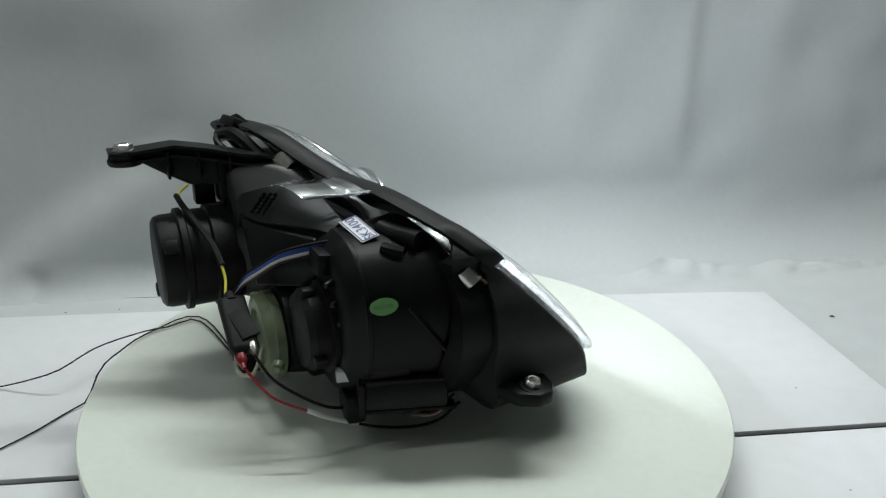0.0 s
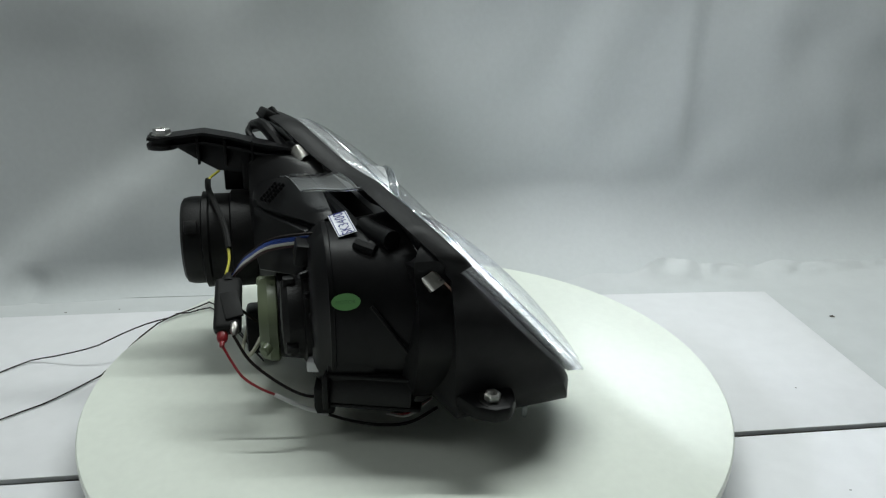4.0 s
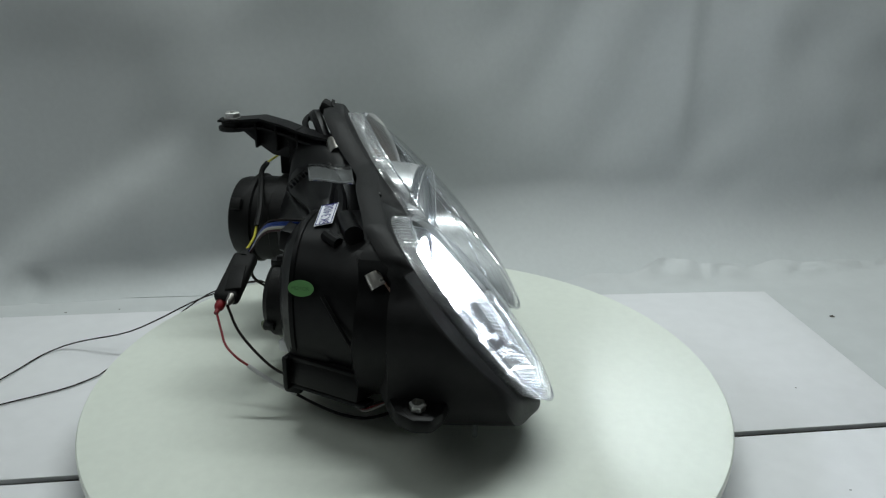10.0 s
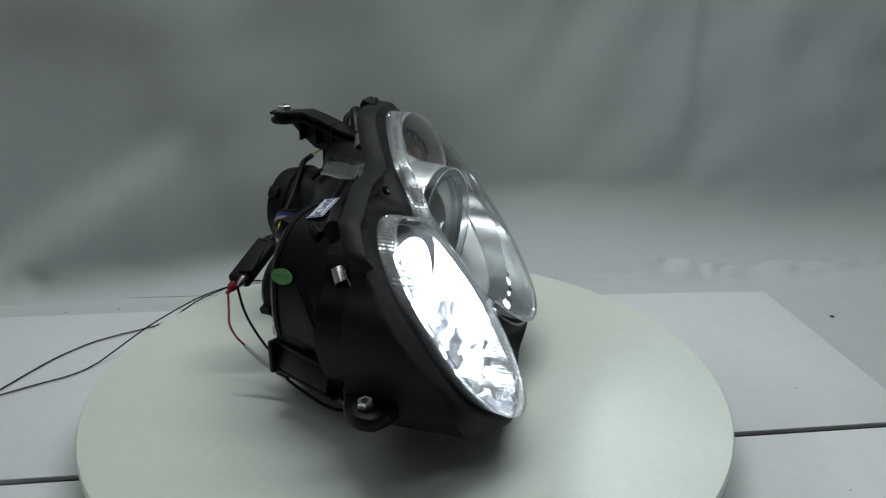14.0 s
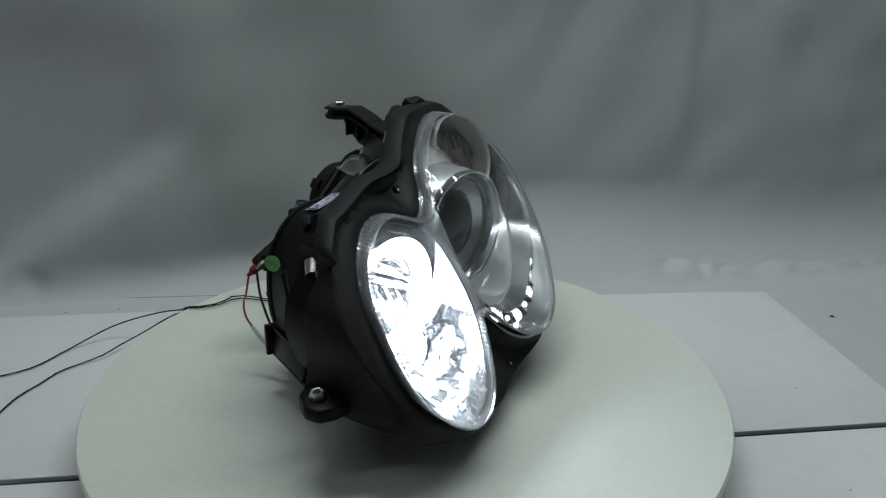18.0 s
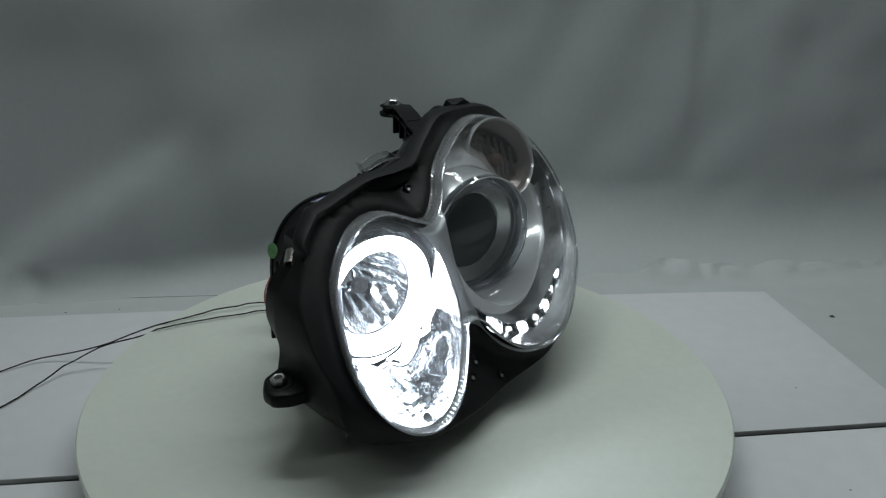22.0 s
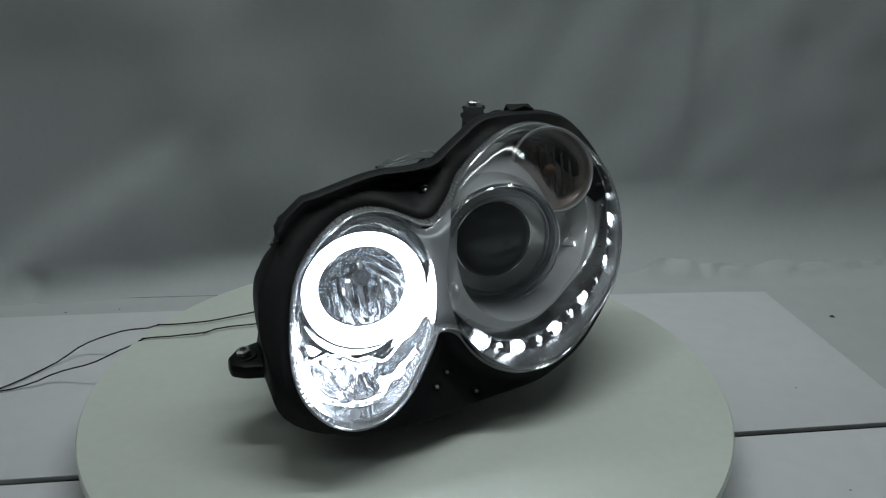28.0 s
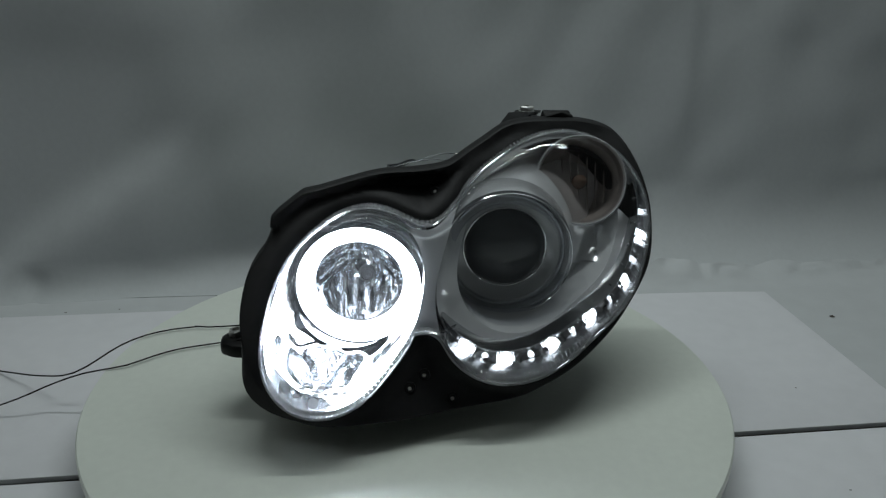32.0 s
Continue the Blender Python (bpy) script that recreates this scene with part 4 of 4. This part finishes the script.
    part("projector_lens", lathe(c2, (0, -1, 0), [(0.0455, -0.016), (0.043, -0.011), (0.036, -0.005), (0.026, -0.001), (0.013, 0.0015), (0.0005, 0.002)], 64), DARK_GLASS, pr, "dark domed glass")
    part("lens_ring", tube_loop([c2 + Vector((0.046 * math.cos(k / 90 * math.tau), 0.015, 0.046 * math.sin(k / 90 * math.tau))) for k in range(90)], 0.0013), CHROME, pr)
    # turn signal
    tc, ta = Vector((0.196, 0.078, 0.2095)), Vector((-0.02, -0.9, 0.4)).normalized()
    ts = part("turn_signal", lathe(tc, ta, [(0.052, -0.012), (0.053, 0.0), (0.051, 0.004), (0.0485, 0.0)], 56, ends=False), SATIN_DARK, h, "round turn signal")
    part("signal_bowl", lathe(tc, ta, [(0.0495, 0.0), (0.046, -0.008), (0.036, -0.019), (0.02, -0.027), (0.006, -0.03), (0.0005, -0.03)], 40, ends=False), SMOKE, ts, "smoky ribbed bowl", 8)
    for k in range(-4, 5):
        x = k * 0.0098
        half = math.sqrt(0.044 ** 2 - x * x) * 0.92
        aa, sa, ua = axes(ta)
        turn = Matrix(((*sa, 0), (*ua, 0), (*aa, 0), (0, 0, 0, 1))).transposed()
        part("bowl_rib", block(Matrix.Translation(tc - aa * 0.016 + sa * x) @ turn, 0.0009, half * 1.6, 0.006, 0.0003), SMOKE, ts)
    part("amber_bulb", lathe(tc + ta * -0.022, ta, [(0.008, 0), (0.009, 0.008), (0.0075, 0.016), (0.0005, 0.02)], 20), AMBER, ts, "amber bulb")
    part("signal_cover", lathe(tc, ta, [(0.05, 0.002), (0.03, 0.007), (0.0005, 0.009)], 40, ends=False), SMOKE_CLEAR, ts, "smoky clear cover")
    # strip of diodes along the lower edge
    n1, a0, a1 = 72, radians(-150), radians(31)

    def across(a, f):
        """A point across the strip: f runs from its outer to its inner edge."""
        inner = np.interp(math.degrees(a), (-150, -138, -125, -112, -95, -50, 5, 31), (0.962, 0.895, 0.86, 0.82, 0.805, 0.845, 0.885, 0.95))
        return rim(True, a, 0.985 + (inner - 0.985) * f)

    def depth(a):
        return 0.027 - 0.004 * ease(a, radians(-95), radians(-35))

    def brim(a):
        return 0.0195 - 0.0095 * ease(a, radians(-95), radians(-35))

    rings = []
    for f, share, more in ((0, 0, 0.003), (0.1, 0.6, 0.002), (0.22, 1, 0.001), (0.72, 1, 0.003), (0.92, 0, 0.003), (1.0, 0, 0.0), (1.04, 0, 0.009), (1.08, 0, 0.03)):
        ring = []
        for k in range(n1 + 1):
            a = a0 + (a1 - a0) * k / n1
            ring.append(FL(*across(a, f), depth(a) * share + more + (brim(a) if f > 0.9 else 0)))
        rings.append(ring)
    strip = part("diode_strip", loft(rings, closed=False), STRIP, h, "chrome strip of lit diodes", 30)

    def seat(a, f, back):
        """A place on the strip's floor, turned along the rim."""
        t0, t1 = rim(True, radians(a - 2)), rim(True, radians(a + 2))
        return Matrix.Translation(FL(*across(radians(a), f), depth(radians(a)) + back)) @ face_turn() @ Matrix.Rotation(math.atan2(t1[1] - t0[1], t1[0] - t0[0]), 4, "Z")

    big_at = (-133.0, -116.5, -95.5, -66.0, -28.5, 2.0)
    small_at = (-125, -106, -82, -47, -13, 14)
    for a in big_at + small_at:
        strong = a in big_at
        m = seat(a, 0.42, 0.001)
        s = 0.012 if strong else 0.0055
        part("diode", lathe(m.translation, ON, [(s * 0.6, -0.003), (s * 0.6, 0.0), (s * 0.5, 0.0016), (s * 0.25, 0.0026), (0.0002, 0.003)], 20), LED if strong else LED_DIM, strip, "white lit diode" if strong else "")
        # slanting bright walls beside each large diode
        if strong:
            for q in (-1, 1):
                part("diode_wall", block(m @ pose(q * 0.0105, 0, 0.0005, 0, q * -32, 0), 0.008, 0.014, 0.001, 0.0004), STRIP, strip, "bright slanting wall beside a diode")
    for a in (-143, -129.5, -121, -111, -101, -89, -74, -57, -38, -20, -5.5, 8, 20):
        part("divider", block(seat(a, 0.48, 0.001), 0.0012, 0.017, 0.006, 0.0004), STRIP, strip)
    dice = random.Random(21)
    for k in range(20):
        m = seat(-141 + k * 8.4, 0.3 + 0.5 * dice.random(), 0.0) @ Euler((dice.uniform(-0.6, 0.6), dice.uniform(-0.6, 0.6), dice.uniform(0, 3))).to_matrix().to_4x4()
        part("strip_facet", block(m, 0.0035 + 0.003 * dice.random(), 0.006, 0.0025, 0.0004), STRIP, strip)
    edge = [a0 + (a1 - a0) * k / 24 for k in range(25)]
    part("strip_edge", tube([FL(*across(a, 0.98), brim(a) - 0.0008) for a in edge], 0.001, 8, 3), LENS_EDGE, strip, "bright strip edge")


def face_turn():
    return Matrix(((*OU, 0), (*OV, 0), (*ON, 0), (0, 0, 0, 1))).transposed()


def tube_loop(pts, r, n=8):
    k = len(pts)
    rings = []
    for i, q in enumerate(pts):
        d = (pts[(i + 1) % k] - pts[i - 1]).normalized()
        s = d.cross(ON).normalized()
        up = s.cross(d)
        rings.append([q + (s * math.cos(j * math.tau / n) + up * math.sin(j * math.tau / n)) * r for j in range(n)])
    return loft(rings + rings[:1])


def build_harness(h):
    """Leads and the taped plug that hang behind the lamp."""
    top, low = Vector((0.0103, 0.1905, 0.129)), Vector((-0.0518, 0.192, 0.1))
    d = (low - top).normalized()
    q = d.to_track_quat("X", "Z")
    m = Matrix.LocRotScale((top + low) / 2, q, None)
    pl = part("taped_plug", block(m, 0.068, 0.027, 0.015, 0.005, seg=3), TAPE, h, "plug wrapped in black tape")
    part("plug_sleeve", lathe(top - d * 0.0, -d, [(0.009, -0.006), (0.007, 0.003), (0.004, 0.008)], 16), TAPE, pl)
    part("plug_boot", lathe(low + d * 0.001 + Vector((0, 0.005, -0.003)), d, [(0.0055, -0.004), (0.0055, 0.003), (0.0045, 0.006), (0.0028, 0.008), (0.0024, 0.013)], 16), WIRE_RED, pl, "red rubber boot")
    part("plug_boot", lathe(low + d * 0.0 + Vector((0, -0.007, 0.004)), d, [(0.0048, -0.004), (0.0045, 0.003), (0.002, 0.009)], 16), STEEL, pl, "bare crimped lead end")
    part("tape_fold", block(m @ pose(0.006, 0.004, 0.008, 4, -3, 12), 0.036, 0.018, 0.003, 0.001), TAPE, pl, "loose fold of black tape")
    leads = ((WIRE_BLUE, -0.0052, "blue lead"), (WIRE_BLUE, -0.0028, "blue lead"), (WIRE_WHITE, -0.0006, "white lead"), (WIRE_CREAM, 0.0012, "cream lead"), (WIRE_MAROON, 0.0036, "dark red lead"), (WIRE_BLACK, -0.0085, "black lead"))
    for mat, s, label in leads:
        o = Vector((0, s * 0.4, -s))
        part("lead", tube([top + o * 0.4, Vector((0.006, 0.178, 0.145)) + o, Vector((-0.0108, 0.166, 0.1605)) + o, Vector((-0.028, 0.146, 0.178)) + o, Vector((-0.0384, 0.112, 0.185)) + o, Vector((-0.04, 0.098, 0.185)) + o], 0.0013 if mat is not WIRE_CREAM else 0.0009, 8, 6), mat, h, label)
    part("sleeve", tube([(0.1456, 0.214, 0.2), (0.122, 0.212, 0.196), (0.097, 0.204, 0.184), (0.065, 0.194, 0.168), (0.042, 0.19, 0.153)], 0.0034, 8, 6), TAPE, h, "black lead sleeve")
    part("lead", tube([(0.15, 0.2, 0.21), (0.1456, 0.212, 0.202), (0.13, 0.213, 0.199)], 0.0014, 6, 4), WIRE_YELLOW, h, "yellow lead")
    part("lead", tube([(0.046, 0.191, 0.156), (0.032, 0.19, 0.143), (0.016, 0.194, 0.132)], 0.0015, 8, 5), WIRE_YELLOW, h, "yellow lead")
    red = [low + d * 0.012 + Vector((0, 0.005, -0.003)), (-0.075, 0.188, 0.078), (-0.088, 0.178, 0.068), (-0.097, 0.163, 0.06), (-0.1, 0.148, 0.0525)]
    part("lead", tube(red, 0.0013, 8, 6), WIRE_RED, h, "dark red lead")
    part("lead_splice", tube([(-0.1, 0.15, 0.0535), (-0.1, 0.128, 0.039), (-0.098, 0.1, 0.024)], 0.0022, 8, 5), WIRE_WHITE, h, "white heat-shrink splice")
    part("lead", tube([(-0.098, 0.102, 0.025), (-0.1, 0.08, 0.016), (-0.108, 0.05, 0.012), (-0.112, 0.02, 0.014), (-0.1, -0.01, 0.02)], 0.0015, 8, 6), WIRE_BLACK, h, "black lead under the housing")
    part("lead", tube([low + Vector((-0.008, -0.006, 0.0)), (-0.068, 0.172, 0.075), (-0.078, 0.148, 0.055), (-0.085, 0.125, 0.042), (-0.085, 0.105, 0.036)], 0.0015, 8, 6), WIRE_BLACK, h, "black lead")
    for k in range(3):
        part("lead", tube([(-0.09, 0.04 - 0.004 * k, 0.012), (-0.112, 0.022, 0.022 + 0.003 * k), (-0.1, -0.004, 0.032)], 0.0011, 6, 5), (WIRE_WHITE, WIRE_RED, WIRE_BLACK)[k], h)
    part("lead", tube([(0.03, 0.157, 0.06), (0.01, 0.175, 0.04), (0.04, 0.185, 0.03), (0.075, 0.178, 0.045)], 0.0022, 8, 6), WIRE_CREAM, h, "cream lead")
    part("lead", tube([(0.015, 0.185, 0.125), (0.02, 0.19, 0.1), (0.035, 0.18, 0.08), (0.05, 0.168, 0.06)], 0.0016, 8, 6), WIRE_BLACK, h)


def build_headlamp():
    h = empty("headlamp", "black car headlamp, two oval lenses, lit halo ring and diodes", "headlamp")
    build_face(h)
    build_housing(h)
    build_bracket(h)
    build_fittings(h)
    build_optics(h)
    build_harness(h)
    return h


headlamp = build_headlamp()

# ---- the supply wires that trail off the disc ----
STEP, PIECES = 0.016, 52


def build_wire(label):
    w = empty("supply_wire", label, "wire", "supply wires of the headlamp")
    me = finish(tube([(-0.0012, 0, 0), (STEP * 0.5, 0, 0), (STEP + 0.0012, 0, 0)], 0.00095, 8, 1), WIRE_BLACK, "wire_piece")
    for k in range(PIECES):
        ob = new("wire_piece", me)
        ob.parent = w
    return w


def lay(shapes, t, *pts):
    """One shape of a wire at t seconds, from the lamp outwards."""
    a = radians(RATE * (SPAN - t))
    x, y = 0.06, 0.165
    start = Vector((x * math.cos(a) - y * math.sin(a), x * math.sin(a) + y * math.cos(a), 0.004))
    p = [start] + [Vector(q) for q in pts]
    p.append(p[-1] + (p[-1] - p[-2]).normalized() * 0.5)
    shapes.append((t, smooth_path(p[:-1], 12) + [p[-1]]))


def along(path, s):
    for a, b in zip(path, path[1:]):
        l = (b - a).length
        if s <= l:
            return a.lerp(b, s / max(l, 1e-9))
        s -= l
    return path[-1] + (path[-1] - path[-2]).normalized() * s


def rest(p):
    """Keeps a point of a wire on the disc, or on the boards beside and under it."""
    low = 0.0022 if math.hypot(p.x, p.y) < 0.352 and p.z > -0.02 else FLOOR + 0.002
    return Vector((p.x, p.y, max(p.z, low)))


def drag(w, shapes):
    """Keys each piece of a wire from shape to shape, second by second."""
    pieces = sorted(w.children, key=lambda o: o.name)
    rows = [[] for _ in pieces]
    for t in range(33):
        (t0, p0), (t1, p1) = next((a, b) for a, b in zip(shapes, shapes[1:]) if a[0] <= t <= b[0])
        f = (t - t0) / (t1 - t0)
        line = [rest(along(p0, k * STEP).lerp(along(p1, k * STEP), f)) for k in range(PIECES + 1)]
        for row, a, b in zip(rows, line, line[1:]):
            row.append((t, Matrix.LocRotScale(a, (b - a).to_track_quat("X", "Z"), None)))
    for ob, row in zip(pieces, rows):
        walk(ob, row)


wire_one = build_wire("thin black twisted supply wire trailing over the disc")
wire_two = build_wire("thin black twisted supply wire trailing over the boards")


def motions():
    rows = [(t, pose(0, 0, 0, 0, 0, RATE * (SPAN - t))) for t in range(33)]
    walk(turntable, rows)
    walk(headlamp, rows)
    one, two = [], []
    lay(one, 0, (-0.272, 0.147, 0.003), (-0.327, 0.103, 0.003), (-0.345, 0.059, 0.003), (-0.354, 0.017, 0.002), (-0.383, 0.021, -0.048), (-0.415, -0.033, -0.048), (-0.437, -0.064, -0.048))
    lay(one, 3, (-0.259, 0.162, 0.003), (-0.284, 0.162, 0.003), (-0.301, 0.156, 0.003), (-0.314, 0.136, 0.003), (-0.326, 0.118, 0.003), (-0.334, 0.097, 0.003), (-0.339, 0.075, 0.003), (-0.366, 0.103, -0.030), (-0.388, 0.099, -0.048), (-0.407, 0.071, -0.048), (-0.420, 0.039, -0.048), (-0.437, 0.017, -0.048), (-0.449, 0.001, -0.048), (-0.461, -0.014, -0.048))
    lay(one, 6, (-0.26, 0.185, 0.003), (-0.289, 0.164, 0.003), (-0.318, 0.157, 0.003), (-0.388, 0.057, -0.048), (-0.411, 0.015, -0.048), (-0.463, -0.01, -0.048))
    lay(one, 9, (-0.207, 0.25, 0.003), (-0.259, 0.231, 0.003), (-0.29, 0.203, 0.003), (-0.39, 0.084, -0.048), (-0.425, 0.049, -0.048), (-0.478, 0.021, -0.048))
    lay(one, 13, (-0.195, 0.276, 0.003), (-0.275, 0.226, 0.003), (-0.39, 0.095, -0.048), (-0.442, 0.058, -0.048), (-0.481, 0.027, -0.048))
    lay(one, 17, (-0.233, 0.227, 0.003), (-0.264, 0.203, 0.003), (-0.298, 0.199, -0.002), (-0.334, 0.215, -0.012), (-0.380, 0.232, -0.026), (-0.418, 0.235, -0.038), (-0.446, 0.191, -0.048), (-0.455, 0.139, -0.048), (-0.473, 0.114, -0.048), (-0.513, 0.094, -0.048))
    lay(one, 20, (-0.219, 0.188, 0.003), (-0.245, 0.169, 0.003), (-0.278, 0.150, 0.003), (-0.310, 0.134, 0.003), (-0.329, 0.126, 0.003), (-0.357, 0.122, -0.008), (-0.379, 0.119, -0.018), (-0.403, 0.106, -0.029), (-0.424, 0.103, -0.036), (-0.446, 0.102, -0.042), (-0.474, 0.100, -0.048), (-0.507, 0.081, -0.048))
    lay(one, 25, (-0.212, 0.191, 0.008), (-0.248, 0.182, 0.004), (-0.278, 0.150, 0.003), (-0.305, 0.142, 0.003), (-0.327, 0.143, -0.003), (-0.358, 0.156, -0.012), (-0.383, 0.163, -0.020), (-0.417, 0.171, -0.030), (-0.444, 0.180, -0.036), (-0.463, 0.178, -0.041), (-0.478, 0.160, -0.046), (-0.489, 0.134, -0.048), (-0.494, 0.099, -0.048), (-0.504, 0.076, -0.048))
    lay(one, 30, (-0.216, 0.135, 0.003), (-0.250, 0.126, 0.003), (-0.275, 0.124, 0.003), (-0.304, 0.114, 0.003), (-0.325, 0.113, 0.002), (-0.353, 0.132, -0.008), (-0.373, 0.136, -0.016), (-0.398, 0.129, -0.027), (-0.417, 0.119, -0.037), (-0.429, 0.102, -0.044), (-0.442, 0.091, -0.048), (-0.461, 0.071, -0.048), (-0.490, 0.047, -0.048))
    lay(one, 32, (-0.226, 0.079, 0.003), (-0.287, 0.056, 0.003), (-0.329, 0.022, 0.003), (-0.372, 0.017, -0.003), (-0.412, 0.016, -0.017), (-0.441, 0.006, -0.027), (-0.467, 0.003, -0.036))
    lay(two, 0, (-0.269, 0.134, 0.003), (-0.306, 0.121, 0.003), (-0.336, 0.106, 0.003), (-0.391, 0.098, -0.014), (-0.419, 0.054, -0.02), (-0.458, 0.054, -0.034), (-0.497, 0.061, -0.047))
    lay(two, 3, (-0.261, 0.174, 0.004), (-0.284, 0.162, 0.004), (-0.301, 0.156, 0.003), (-0.314, 0.138, 0.003), (-0.332, 0.136, 0.000), (-0.349, 0.138, -0.006), (-0.368, 0.132, -0.012), (-0.386, 0.129, -0.020), (-0.398, 0.125, -0.026), (-0.418, 0.123, -0.032), (-0.447, 0.123, -0.039), (-0.469, 0.122, -0.044), (-0.490, 0.122, -0.047), (-0.503, 0.111, -0.048), (-0.515, 0.098, -0.048))
    lay(two, 6, (-0.265, 0.206, 0.003), (-0.299, 0.176, 0.003), (-0.343, 0.146, -0.003), (-0.391, 0.116, -0.015), (-0.429, 0.118, -0.028), (-0.48, 0.138, -0.047), (-0.511, 0.091, -0.047))
    lay(two, 9, (-0.212, 0.254, 0.003), (-0.269, 0.221, 0.003), (-0.302, 0.185, 0.003), (-0.337, 0.141, 0.0), (-0.378, 0.12, -0.011), (-0.47, 0.159, -0.046), (-0.505, 0.078, -0.047))
    lay(two, 13, (-0.198, 0.285, 0.003), (-0.275, 0.228, 0.003), (-0.349, 0.246, -0.048), (-0.42, 0.203, -0.048), (-0.466, 0.147, -0.048), (-0.506, 0.08, -0.048))
    lay(two, 17, (-0.232, 0.221, 0.003), (-0.263, 0.197, 0.003), (-0.294, 0.195, -0.002), (-0.333, 0.233, -0.034), (-0.362, 0.202, -0.048), (-0.385, 0.146, -0.048), (-0.412, 0.131, -0.048), (-0.433, 0.120, -0.048), (-0.448, 0.097, -0.048), (-0.464, 0.064, -0.048), (-0.465, 0.021, -0.048), (-0.465, -0.005, -0.048))
    lay(two, 20, (-0.210, 0.177, 0.003), (-0.243, 0.160, 0.003), (-0.277, 0.149, 0.003), (-0.309, 0.131, 0.003), (-0.327, 0.122, 0.003), (-0.363, 0.118, -0.012), (-0.382, 0.120, -0.019), (-0.416, 0.120, -0.031), (-0.436, 0.105, -0.039), (-0.452, 0.099, -0.044), (-0.458, 0.079, -0.048), (-0.459, 0.052, -0.048), (-0.458, 0.021, -0.048), (-0.467, 0.000, -0.048))
    lay(two, 25, (-0.204, 0.146, 0.003), (-0.237, 0.132, 0.003), (-0.262, 0.129, 0.003), (-0.289, 0.110, 0.003), (-0.307, 0.101, 0.003), (-0.337, 0.095, 0.001), (-0.361, 0.102, -0.008), (-0.392, 0.096, -0.022), (-0.417, 0.085, -0.034), (-0.433, 0.079, -0.040), (-0.467, 0.070, -0.048), (-0.488, 0.044, -0.048))
    lay(two, 30, (-0.212, 0.114, 0.003), (-0.231, 0.102, 0.003), (-0.265, 0.098, 0.003), (-0.296, 0.088, 0.003), (-0.325, 0.071, 0.003), (-0.361, 0.070, -0.012), (-0.393, 0.081, -0.024), (-0.417, 0.086, -0.033), (-0.434, 0.082, -0.040), (-0.456, 0.083, -0.047), (-0.475, 0.080, -0.048), (-0.510, 0.088, -0.048))
    lay(two, 32, (-0.228, 0.122, 0.003), (-0.264, 0.122, 0.003), (-0.316, 0.106, 0.003), (-0.35, 0.075, 0.002), (-0.388, 0.03, -0.009), (-0.44, 0.054, -0.028), (-0.515, 0.099, -0.047))
    drag(wire_one, one)
    drag(wire_two, two)


motions()
